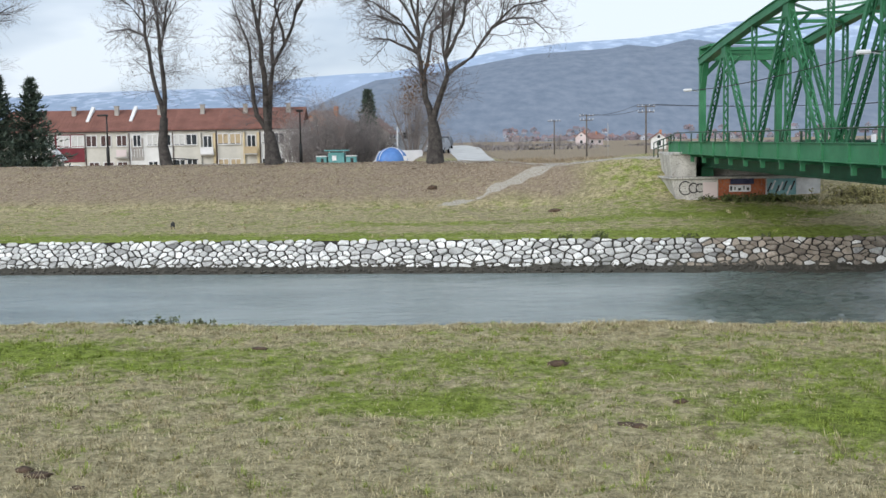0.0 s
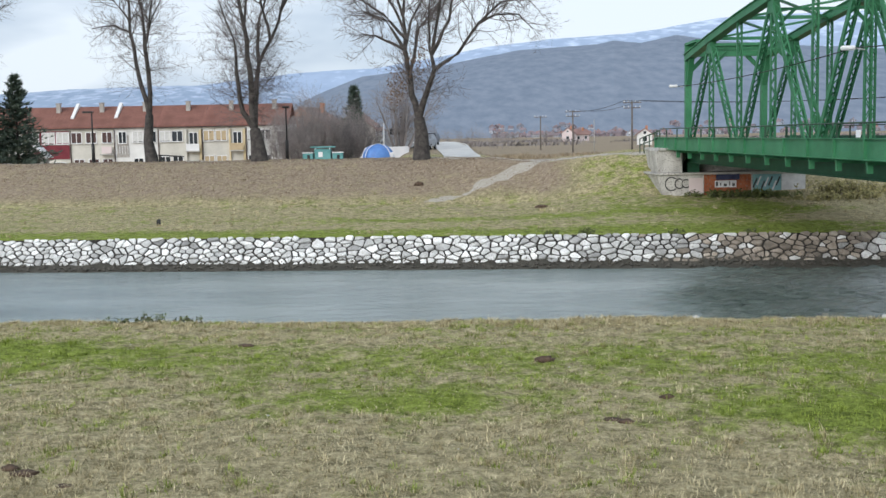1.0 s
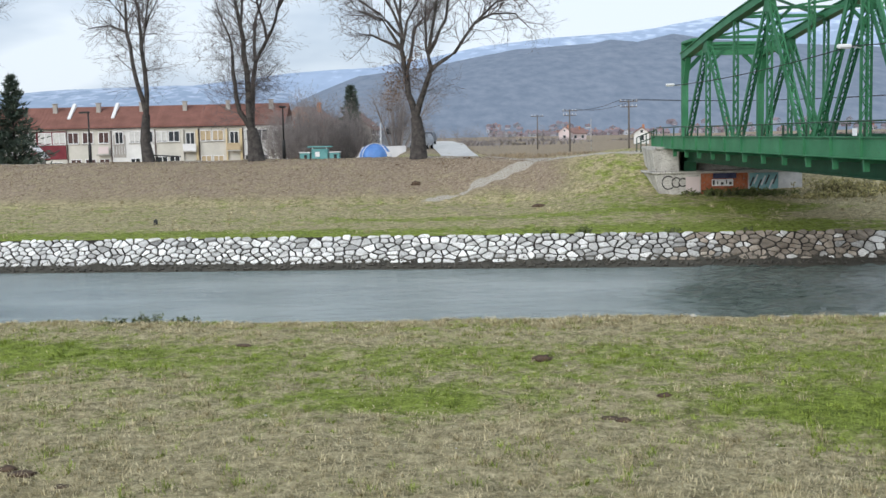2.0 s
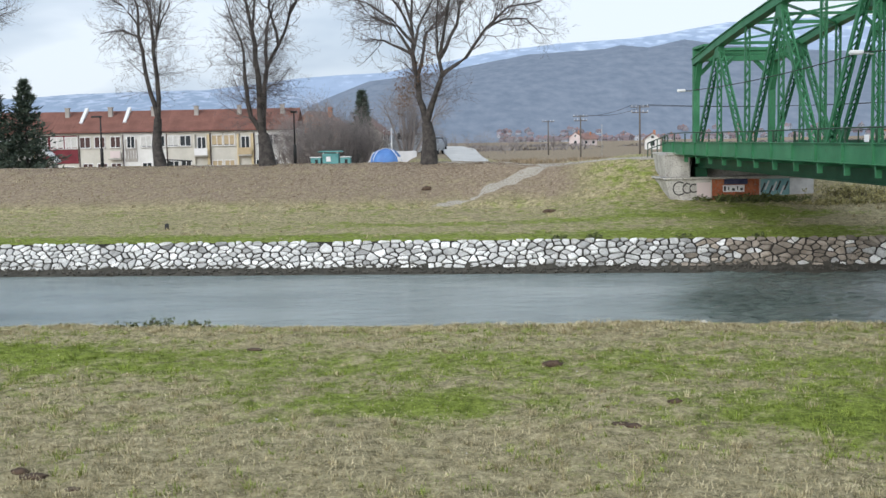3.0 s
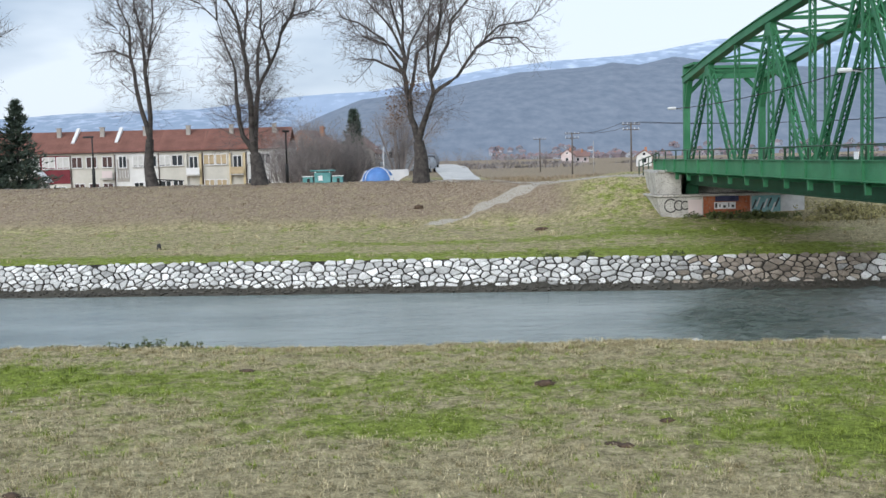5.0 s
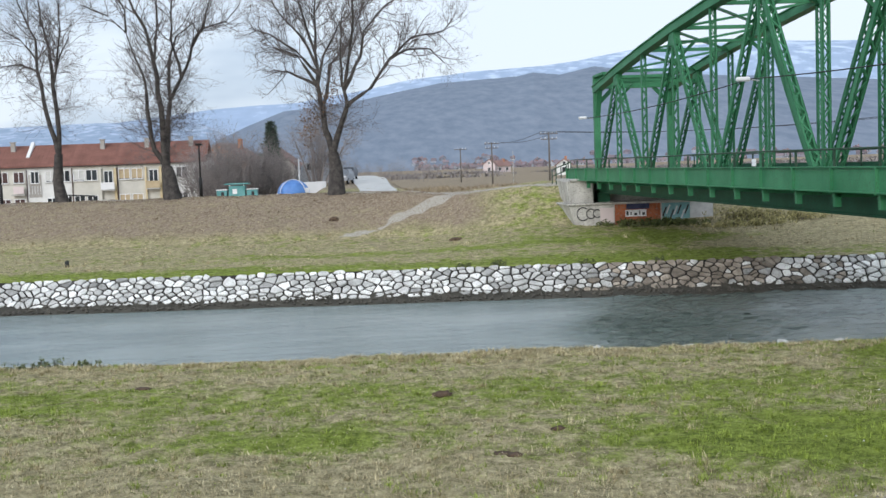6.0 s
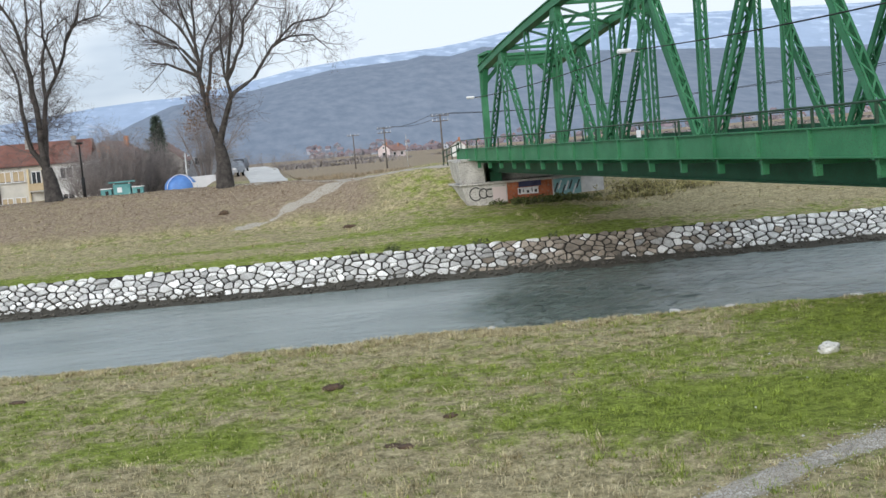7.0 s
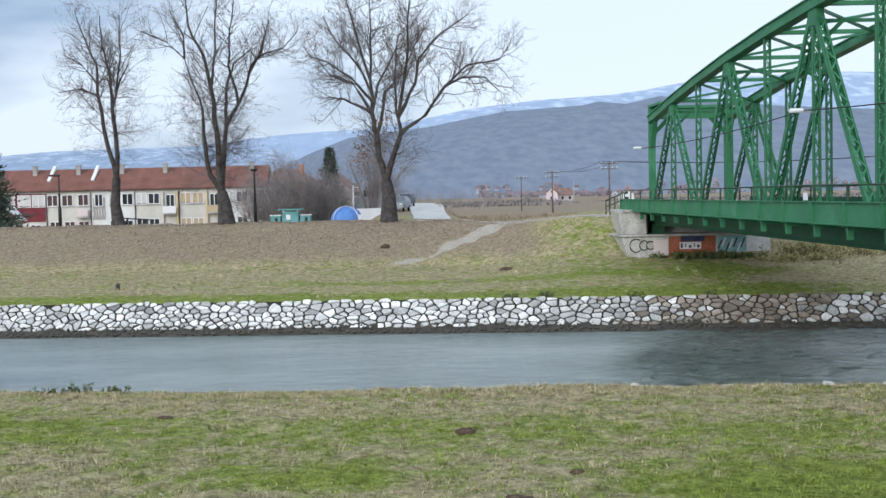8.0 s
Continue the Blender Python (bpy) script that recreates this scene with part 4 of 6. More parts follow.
TREE_1 = (
    (0.2, 0.0, ((-8, 1.6), (5, 1.9))),
    (0.0, 3.5, ((-14, 3.0), (-7, 2.9), (1, 2.1), (-24, 1.9), (-16, 1.7))),
    (-1.1, 8.7, ((-63, 1.3), (-98, 1.6))),
    (0.1, 3.5, ((2, 4.6), (-2, 2.7), (-11, 2.0), (-4, 2.1))),
    (0.3, 8.2, ((21, 2.1), (32, 1.5))),
    (0.3, 9.3, ((11, 2.4), (7, 2.5))),
    (-1.0, 10.1, ((-32, 1.6), (-56, 1.4))),
)
TREE_0 = (
    (0.0, 0.0, ((2, 2.0), (5, 2.0))),
    (0.2, 4.0, ((22, 3.0), (12, 3.0), (30, 2.0), (15, 2.0))),
    (0.1, 4.0, ((-14, 3.0), (-8, 3.0), (2, 3.0))),
    (2.0, 9.6, ((50, 1.6), (70, 1.5))),
)


class Wood:
    """Gathers tapered tubes as plain lists of corners and faces."""

    def __init__(self):
        self.v, self.f = [], []

    def rod(self, pts, radii, sides):
        base = len(self.v)
        n = len(pts)
        for i in range(n):
            d = pts[min(i + 1, n - 1)] - pts[max(i - 1, 0)]
            if d.length < 1e-6:
                d = Vector((0, 0, 1))
            d.normalize()
            x = d.orthogonal().normalized()
            y = d.cross(x)
            for k in range(sides):
                a = 2 * math.pi * k / sides
                self.v.append(pts[i] + (x * math.cos(a) + y * math.sin(a)) * radii[i])
        for i in range(n - 1):
            for k in range(sides):
                a, b = base + i * sides + k, base + i * sides + (k + 1) % sides
                self.f.append((a, b, b + sides, a + sides))


def crooked(p, d, length, n, rng, bend, lift):
    pts = [p.copy()]
    d = d.normalized()
    for _ in range(n):
        d = (d + Vector((rng.uniform(-bend, bend), rng.uniform(-bend, bend), rng.uniform(-bend, bend) + lift))).normalized()
        pts.append(pts[-1] + d * (length / n))
    return pts


def sprout(wood, pts, r0, r1, level, rng, density, twig):
    """Side shoots along a limb, and theirs in turn."""
    total = sum((b - a).length for a, b in zip(pts, pts[1:]))
    count = max(2, int(total * density[level]))
    for c in range(count):
        f = rng.uniform(0.12 if level else 0.2, 1.0)
        s = f * (len(pts) - 1)
        i = min(int(s), len(pts) - 2)
        p = pts[i].lerp(pts[i + 1], s - i)
        axis = (pts[i + 1] - pts[i]).normalized()
        side = axis.orthogonal().normalized()
        side.rotate(Matrix.Rotation(rng.uniform(0, 2 * math.pi), 3, axis))
        spread = rng.uniform(0.6, 1.15)
        d = axis * math.cos(spread) + side * math.sin(spread)
        length = (2.5, 1.45, 0.8)[level] * rng.uniform(0.5, 1.25) * (1.15 - 0.5 * f)
        r = min(max(lerp(r0, r1, f) * 0.5, 0.008), (0.038, 0.014, 0.009)[level])
        q = crooked(p, d, length, (5, 4, 3)[level], rng, 0.22, 0.09 if level < 2 else 0.03)
        wood.rod(q, [lerp(r, r * 0.45, k / (len(q) - 1)) for k in range(len(q))], 4 if level == 0 else 3)
        if level < twig:
            sprout(wood, q, r, r * 0.45, level + 1, rng, density, twig)


def build_tree(x, y, limbs, seed, girth, label, leaves=None, droop=0):
    rng = random.Random(seed)
    z = land(*uv_of(x, y)) - 0.1
    tree = empty("tree", (x, y, z), label, "tree", "bare trees on the levee")
    stem, crown, grown = Wood(), Wood(), []
    for n, (sx, sz, bits) in enumerate(limbs):
        p = Vector((sx, 0.25 * math.sin(n * 2.1) * min(1, sz / 4), sz))
        if n:
            p = min(grown, key=lambda q: (q.x - sx) ** 2 + (q.z - sz) ** 2).copy()
        pts, dy = [p], rng.uniform(-0.45, 0.45) if n else 0.0
        for lean, length in bits:
            a = radians(lean)
            d = Vector((math.sin(a), dy * (0.3 if n < 2 else 1), math.cos(a)))
            for k in range(3):
                j = 0.04 if n else 0.0
                pts.append(pts[-1] + (d + Vector((rng.uniform(-j, j) * 3, rng.uniform(-j, j) * 3, rng.uniform(-j, j) * 2))) * (length / 3))
        grown += pts
        total = sum(b[1] for b in bits)
        if n == 0:
            r0, r1 = girth * 1.12, girth * 0.72
            radii = [lerp(r0, r1, min(1, k / (len(pts) - 1))) * (1 + 0.14 * max(0, 1 - 2.2 * k / (len(pts) - 1))) for k in range(len(pts))]
        else:
            r0 = girth * (0.52 if sz < 5 else max(0.15, 0.44 - 0.024 * sz))
            r1 = 0.15 if sz < 5 and total < 6 else 0.03
            radii = [lerp(r0, r1, (k / (len(pts) - 1)) ** 0.7) for k in range(len(pts))]
        stem.rod(pts, radii, 10 if sz < 5 else 7)
        if n:
            sprout(crown, pts, r0, r1, 0, rng, (2.9 if sz > 5 else 1.8, 3.4, 3.4), 2)
            # long water shoots standing off the lower stems, their tips hanging
            for _ in range(droop if sz < 5 else droop // 5 if sz < 9 else 0):
                i = rng.randrange(2, len(pts) - 1)
                if pts[i].z > 9.5:
                    continue
                d = Vector((rng.choice((-1, 1)) * rng.uniform(0.6, 1), rng.uniform(-0.9, 0.9), rng.uniform(-0.05, 0.45)))
                q = crooked(pts[i], d, rng.uniform(0.9, 3.3), 6, rng, 0.2, -0.04)
                crown.rod(q, [0.016, 0.015, 0.013, 0.011, 0.009, 0.008, 0.006], 3)
                sprout(crown, q, 0.012, 0.006, 1, rng, (1, 2.4, 3.2), 2)
    mesh_object("trunk", stem.v, stem.f, M_BARK, tree, True)
    mesh_object("crown", crown.v, crown.f, M_TWIG, tree)
    if leaves:
        vs, fs = [], []
        for cx, cz, r, n in leaves:
            for _ in range(n):
                c = Vector((cx + rng.gauss(0, r * 0.5), rng.gauss(0, r * 0.5), cz + rng.gauss(0, r)))
                a, b = Vector((rng.uniform(-1, 1), rng.uniform(-1, 1), rng.uniform(-1, 0.3))).normalized() * 0.10, Vector((rng.uniform(-1, 1), rng.uniform(-1, 1), rng.uniform(-1, 1))).normalized() * 0.05
                o = len(vs)
                vs += [c - a, c + b, c + a, c - b]
                fs.append((o, o + 1, o + 2, o + 3))
        mesh_object("dry_foliage", vs, fs, M_DRYLEAF, tree)["label"] = "clumps of withered brown leaves"
    return tree


build_tree(-0.45, 78.5, TREE_3, 3, 0.50, "large bare forked tree with withered leaves on the levee", ((-1.6, 5.0, 0.7, 260), (-0.4, 6.3, 0.8, 200), (0.1, 7.2, 0.6, 120)), droop=6)
build_tree(-11.75, 80.5, TREE_2, 5, 0.50, "tall bare three-stemmed tree on the levee", droop=80)
build_tree(-19.9, 82.5, TREE_1, 8, 0.38, "slender bare two-stemmed tree on the levee", droop=75)
build_tree(-35.0, 84.0, TREE_0, 13, 0.40, "bare tree on the levee at its bend", droop=14)


def build_spruce(x, y, z, height, width, seed, label):
    rng = random.Random(seed)
    tree = empty("spruce", (x, y, z), label, "tree", "spruces")
    wood = Wood()
    wood.rod([Vector((0, 0, 0)), Vector((0, 0, height * 0.5)), Vector((0, 0, height))], [0.2, 0.12, 0.02], 7)
    mesh_object("trunk", wood.v, wood.f, M_BARK, tree)
    vs, fs = [], []
    tiers = int(height * 4.5)
    for t in range(tiers):
        f = t / tiers
        h = height * (0.12 + 0.88 * f)
        reach = width * (1 - f) ** 1.05 * rng.uniform(0.75, 1.15) + 0.12
        for b in range(int(12 - 5 * f)):
            a = rng.uniform(0, 2 * math.pi)
            d = Vector((math.cos(a), math.sin(a), 0))
            r = reach * rng.uniform(0.6, 1.15)
            for k in range(12):
                g = rng.uniform(0.1, 1.0)
                p = Vector((0, 0, h)) + d * r * g + Vector((rng.uniform(-0.12, 0.12), rng.uniform(-0.12, 0.12), 0.25 * g * r * (g - 0.75)))
                q = (d * rng.uniform(0.4, 1) + Vector((rng.uniform(-0.7, 0.7), rng.uniform(-0.7, 0.7), rng.uniform(-0.1, 0.75)))).normalized() * rng.uniform(0.35, 0.7)
                s = q.cross(Vector((rng.uniform(-1, 1), rng.uniform(-1, 1), 1))).normalized() * 0.11
                o = len(vs)
                vs += [p - s, p + s, p + q]
                fs.append((o, o + 1, o + 2))
    mesh_object("crown", vs, fs, M_NEEDLE, tree)


build_spruce(-45.6, 119, 2.4, 11.0, 4.6, 21, "dark green spruce before the row houses")
build_spruce(-42.5, 120, 2.4, 10.6, 4.2, 22, "dark green spruce before the row houses")
build_spruce(-8.2, 130, 2.6, 9.1, 2.4, 23, "slim dark spruce among bare scrub")


def build_scrub(x, y, height, width, seed, label, mat, stems=14, twig=2):
    """A leafless thicket: many thin stems from one root with fine twigs."""
    rng = random.Random(seed)
    z = land(*uv_of(x, y)) - 0.05
    bush = empty("shrub", (x, y, z), label, "shrub", "bare shrubs")
    wood = Wood()
    for _ in range(stems):
        a = rng.uniform(0, 2 * math.pi)
        p = Vector((math.cos(a), math.sin(a), 0)) * rng.uniform(0, width * 0.35)
        d = Vector((math.cos(a) * rng.uniform(0.1, 0.6), math.sin(a) * rng.uniform(0.1, 0.6), 1))
        q = crooked(p, d, height * rng.uniform(0.6, 1.05), 6, rng, 0.14, 0.02)
        wood.rod(q, [lerp(0.07, 0.015, k / 6) * height / 5 for k in range(7)], 4)
        sprout(wood, q, 0.05, 0.015, 0, rng, (2.2, 2.6, 2.6), twig)
    mesh_object("twig_mass", wood.v, wood.f, mat, bush)


for k, (x, y, h, w) in enumerate(((-14.2, 114, 5.6, 4.5), (-13.0, 117, 6.6, 4.0), (-11.4, 113, 7.6, 4.0), (-9.8, 118, 6.4, 4.5), (-8.4, 113, 5.4, 4.0), (-2.7, 110, 8.2, 2.6), (-7.0, 118, 5.0, 3.4), (-12.4, 112, 4.6, 4.5), (-10.2, 111, 5.0, 4.5))):
    build_scrub(x, y, h, w, 40 + k, "leafless grey-brown shrub behind the levee", M_SCRUB, 17)
for k, (x, y, h, w) in enumerate(((6, 250, 4.2, 7), (11, 300, 5, 9), (17, 270, 4.0, 7), (24, 330, 5, 9), (33, 320, 5, 9), (3, 330, 6, 9), (-4, 300, 6, 8))):
    build_scrub(x, y, h, w, 70 + k, "leafless shrub at the edge of the field", M_SCRUB, 12, 1)


# ---- row houses behind the levee ----
TERRACE_Y, UNIT = 150.0, 5.69


def house_window(parent, x, z, w, h, y, blind=None, sill=True, frame_mat=None):
    """A window in a front wall that faces -y: frame, panes, sill and maybe a blind."""
    fr = frame_mat or M_FRAME
    bm = bmesh.new()
    for dx in (-w / 2, 0, w / 2):
        prism(bm, (x + dx, y - 0.03, z), (0.09, 0.1, h))
    for dz in (-h / 2, h / 2):
        prism(bm, (x, y - 0.035, z + dz), (w + 0.09, 0.1, 0.09))
    win = part("window", bm, fr, parent)
    for s in (-1, 1):
        part("pane", boxed((x + s * w / 4, y - 0.01, z), (w / 2 - 0.06, 0.02, h - 0.06)), M_GLASS, win)
    if blind:
        part("blind", boxed((x, y - 0.028, z + h * 0.04), (w - 0.04, 0.02, h * 0.9)), blind, win)
    if sill:
        part("sill", boxed((x, y - 0.09, z - h / 2 - 0.07), (w + 0.25, 0.2, 0.06), 0.015), M_CONCRETE, win)
    return win


def gable_roof(bm, w, d, z, rise, over=0.4, thick=0.16):
    """A pitched roof, ridge along x, with eaves and thickness."""
    hw, hd = w / 2, d / 2 + over
    s = rise / (d / 2)
    drop = s * over
    prof = [(-hd, z - drop), (0, z + rise), (hd, z - drop), (hd, z - drop + thick), (0, z + rise + thick * 1.2), (-hd, z - drop + thick)]
    a = [bm.verts.new((-hw, y, zz)) for y, zz in prof]
    b = [bm.verts.new((hw, y, zz)) for y, zz in prof]
    n = len(prof)
    for k in range(n):
        bm.faces.new((a[k], a[(k + 1) % n], b[(k + 1) % n], b[k]))
    for r in (a, b):
        bm.faces.new((r[0], r[1], r[4], r[5])); bm.faces.new((r[1], r[2], r[3], r[4]))
    bmesh.ops.recalc_face_normals(bm, faces=bm.faces)
    return bm


def build_row_house(i, wall_mat, label, style):
    x = -18.0 - UNIT * (6 - i) - UNIT / 2
    g = 2.2
    house = empty("row_house", (x, TERRACE_Y + 4.5, g), label, "house", "row houses")
    f = -4.5
    part("wall", boxed((0, 0, 2.85), (UNIT - 0.02, 9.0, 5.7)), wall_mat, house)
    part("roof", gable_roof(bmesh.new(), UNIT - 0.01, 9.0, 5.80, 2.5, 0.35), M_ROOF, house)
    for k in range(-5, 6):
        s = k * UNIT / 11
        bm = beam(bmesh.new(), (s, -4.82, 5.80), (s, -0.1, 8.45), 0.09, 0.02)
        part("roof_rib", bm, M_ROOF, house)
    part("gutter", boxed((0, f - 0.42, 5.56), (UNIT, 0.14, 0.12), 0.03), M_SHUTTER, house)
    bm = boxed((0.6, -1.2, 8.0), (0.55, 0.5, 1.7), 0.02)
    prism(bm, (0.6, -1.2, 8.92), (0.72, 0.66, 0.10))
    part("chimney", bm, M_GREYWALL, house)
    if i in (1, 2):
        bm = beam(bmesh.new(), (UNIT / 2, -2.9, 6.75), (UNIT / 2, 0.0, 8.75), 0.42, 0.5)
        part("party_parapet", bm, M_FRAME, house, "whitewashed party wall above the roof")
    if style == "maroon":
        part("cladding", boxed((0.1, f - 0.012, 4.35), (UNIT - 0.3, 0.03, 1.9)), M_MAROON, house, "maroon panel")
        part("cladding", boxed((0.1, f - 0.05, 2.55), (UNIT - 0.3, 0.1, 1.75)), M_MAROON, house, "maroon panel")
        for wx in (-1.9, 0.1, 1.95):
            house_window(house, wx, 4.35, 1.6, 1.5, f, M_BLIND)
        for wx in (-1.0, 1.5):
            house_window(house, wx, 0.8, 1.4, 0.9, f)
    elif style == "shutters":
        for wx in (-1.95, -0.05):
            house_window(house, wx, 4.35, 1.35, 1.4, f, M_SHUTTER)
        house_window(house, 2.0, 4.35, 1.3, 1.4, f, M_SHUTTER)
        part("balcony_panel", boxed((2.0, f - 0.45, 2.75), (1.3, 0.06, 0.9)), M_PINK, house)
        part("balcony_slab", boxed((2.0, f - 0.3, 2.15), (1.7, 0.9, 0.14)), M_CONCRETE, house)
        for wx in (-1.7, 0.2, 2.0):
            house_window(house, wx, 1.15, 1.3, 0.9, f, M_SHUTTER, False)
    elif style == "loggia":
        part("loggia", boxed((-1.7, f - 0.01, 3.2), (1.6, 0.06, 2.9)), M_GREYWALL, house)
        for k in range(5):
            part("baluster", boxed((-2.4 + 0.35 * k, f - 0.25, 2.7), (0.05, 0.05, 1.0)), M_FRAME, house)
        house_window(house, -1.7, 4.3, 1.0, 1.5, f - 0.04)
        for wx in (0.3, 2.0):
            house_window(house, wx, 4.35, 1.35, 1.4, f, M_BLIND if wx < 1 else None)
        for wx in (0.3, 2.0):
            house_window(house, wx, 1.2, 1.2, 0.8, f, None, False)
    else:
        for wx in (-1.9, -0.3):
            house_window(house, wx, 4.35, 1.4, 1.35, f, M_BEIGE_BLIND if style == "ochre" else (M_BLIND if wx < -1 else None))
        part("balcony_slab", boxed((1.8, f - 0.35, 2.35), (1.7, 1.0, 0.14)), M_CONCRETE, house)
        part("balcony_rail", boxed((1.8, f - 0.8, 2.9), (1.7, 0.06, 0.9)), M_FRAME if style == "cream" else M_BEIGE_BLIND, house)
        part("pilaster", boxed((2.7, f - 0.15, 2.6), (0.3, 0.35, 5.1)), M_OCHRE, house)
        part("pilaster", boxed((0.85, f - 0.15, 2.6), (0.22, 0.35, 5.1)), M_OCHRE if style == "ochre" else M_CREAM, house)
        house_window(house, 1.8, 4.0, 1.1, 1.6, f)
        for wx in (-1.9, -0.3):
            house_window(house, wx, 1.3, 1.3, 0.9, f, M_BEIGE_BLIND if style == "ochre" else None, False)
    part("downpipe", boxed((-UNIT / 2 + 0.12, f - 0.08, 2.7), (0.1, 0.1, 5.2), 0.02), M_SHUTTER, house)


for i, (mat, style, label) in enumerate(((M_GREYWALL, "cream", "grey two-storey row house behind spruces"), (M_CREAM, "maroon", "two-storey row house clad in maroon panels"), (M_CREAM, "shutters", "cream row house with brown shutters and red balcony"),
                                         (M_WHITE, "loggia", "pale row house with a recessed loggia"), (M_CREAM, "cream", "cream row house with a white balcony"), (M_CREAM, "ochre", "cream row house with ochre pilasters and beige blinds"), (M_WHITE, "cream", "white row house at the end of the row"))):
    build_row_house(i, mat, label, style)


def build_house(x, y, z, w, d, h, rise, yaw, wall_mat, roof_mat, label, group="", windows=2, storeys=1, chimney=True):
    """A detached house: walls with gables, pitched roof, windows on its front, a chimney."""
    house = empty("house", (x, y, z), label, "house", group, yaw)
    bm = boxed((0, 0, h / 2), (w, d, h))
    for s in (-1, 1):
        tri = [bm.verts.new((s * (w / 2 - 0.02), -d / 2, h)), bm.verts.new((s * (w / 2 - 0.02), d / 2, h)), bm.verts.new((s * (w / 2 - 0.02), 0, h + rise))]
        bm.faces.new(tri)
    part("wall", bm, wall_mat, house)
    part("roof", gable_roof(bmesh.new(), w + 0.7, d, h, rise, 0.5, 0.2), roof_mat, house)
    if chimney:
        part("chimney", boxed((w * 0.2, -d * 0.15, h + rise + 0.1), (0.6, 0.6, 1.6), 0.03), M_BRICK, house)
    for s in range(storeys):
        zz = 1.5 + s * 2.8
        for k in range(windows):
            wx = (k + 0.5) / windows * w - w / 2
            win = part("window", boxed((wx, -d / 2 - 0.02, zz), (1.3, 0.08, 1.4), 0.02), M_FRAME, house)
            part("pane", boxed((wx, -d / 2 - 0.06, zz), (1.1, 0.04, 1.2)), M_GLASS, win)
    for s in (-1, 1):
        win = part("window", boxed((s * (w / 2 + 0.02), 0, 1.6), (0.08, 1.3, 1.4), 0.02), M_FRAME, house)
        part("pane", boxed((s * (w / 2 + 0.06), 0, 1.6), (0.04, 1.1, 1.2)), M_GLASS, win)
        win = part("window", boxed((s * (w / 2), 0, h + rise * 0.3), (0.08, 0.9, 0.9), 0.02), M_FRAME, house)
        part("pane", boxed((s * (w / 2 + 0.03), 0, h + rise * 0.3), (0.04, 0.7, 0.7)), M_GLASS, win)
    return house


build_house(-18.0, 178, 2.4, 8, 9, 5.4, 2.7, radians(75), M_BRICK, M_ROOF2, "orange brick house with red roof and white gable trim", windows=2, storeys=2)
build_house(-26.5, 185, 2.4, 10, 9, 5.0, 2.4, radians(10), M_CREAM, M_ROOF2, "house with haze-dulled red roof behind the row", windows=3, storeys=2)
build_house(-10.0, 165, 2.6, 5.0, 6.0, 4.6, 2.2, radians(80), M_GREYWALL, M_ROOF2, "grey gabled house behind bare shrubs", windows=2, storeys=2, chimney=False)
build_house(56.5, 300, 2.5, 4.2, 3.8, 2.9, 1.3, radians(82), M_WHITE, M_ROOF2, "small white gabled house near the bridge", windows=1)
build_house(58.5, 478, 2.5, 6.5, 5, 3.6, 2.0, radians(75), M_PINK, M_ROOF2, "pale pink gabled village house", "village houses", windows=2)
build_house(64.5, 492, 2.5, 7, 6, 3.0, 2.0, radians(20), M_PINK, M_ROOF2, "pale pink village house", "village houses", windows=2)


def hill_z(bearing, d):
    """Height of the wooded hill's slope at a bearing and distance."""
    f = min(max((d - 1200) / 1300, 0), 1)
    h, k = profile(HILL_CREST, bearing), math.sin(f * math.pi / 2) ** 0.9
    x, y = d * math.sin(radians(bearing)), d * math.cos(radians(bearing))
    rough = noise.fractal((x * 0.0035, y * 0.0035, 3.3), 1.0, 2.1, 6) + 0.10 * noise.noise((bearing * 9, f * 14, 3.3))
    return max(2.6, 1.0 + h * k + h * 0.03 * k * rough)


# Village colours are greyed and blued: haze is mixed into the paint itself.
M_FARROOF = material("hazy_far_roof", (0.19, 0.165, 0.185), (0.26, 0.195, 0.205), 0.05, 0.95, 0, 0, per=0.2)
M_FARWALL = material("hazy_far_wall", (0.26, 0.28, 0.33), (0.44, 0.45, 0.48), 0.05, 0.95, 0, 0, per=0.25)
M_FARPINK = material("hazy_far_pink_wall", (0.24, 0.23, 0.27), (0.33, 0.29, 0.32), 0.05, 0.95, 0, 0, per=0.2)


def build_village():
    rng = random.Random(77)
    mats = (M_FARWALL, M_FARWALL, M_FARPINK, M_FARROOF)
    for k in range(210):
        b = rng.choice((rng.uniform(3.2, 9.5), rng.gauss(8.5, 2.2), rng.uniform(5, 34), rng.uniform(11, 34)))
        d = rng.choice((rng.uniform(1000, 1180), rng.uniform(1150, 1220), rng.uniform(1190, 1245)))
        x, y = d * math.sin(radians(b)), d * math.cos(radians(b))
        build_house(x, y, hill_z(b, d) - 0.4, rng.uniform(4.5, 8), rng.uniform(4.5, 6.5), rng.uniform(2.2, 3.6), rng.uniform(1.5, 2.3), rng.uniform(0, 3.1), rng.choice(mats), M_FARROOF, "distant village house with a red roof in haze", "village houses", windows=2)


build_village()


def build_shed(x, y, z):
    shed = empty("shed", (x, y, z), "small shed with a white-edged gable roof", "shed")
    part("wall", boxed((0, 0, 1.1), (1.7, 1.9, 2.2)), M_GREYWALL, shed)
    bm = gable_roof(bmesh.new(), 2.3, 1.9, 2.2, 1.0, 0.35, 0.12)
    bmesh.ops.rotate(bm, cent=(0, 0, 0), matrix=Matrix.Rotation(radians(90), 3, "Z"), verts=bm.verts)
    part("roof", bm, M_FRAME, shed, "white sheet roof")
    part("door", boxed((0, -0.97, 0.95), (0.8, 0.06, 1.9), 0.02), M_SHUTTER, shed)


build_shed(-44.2, 131, 2.45)


# ---- things along the levee ----
def on_land(x, y, dz=0.0):
    return Vector((x, y, land(*uv_of(x, y)) + dz))


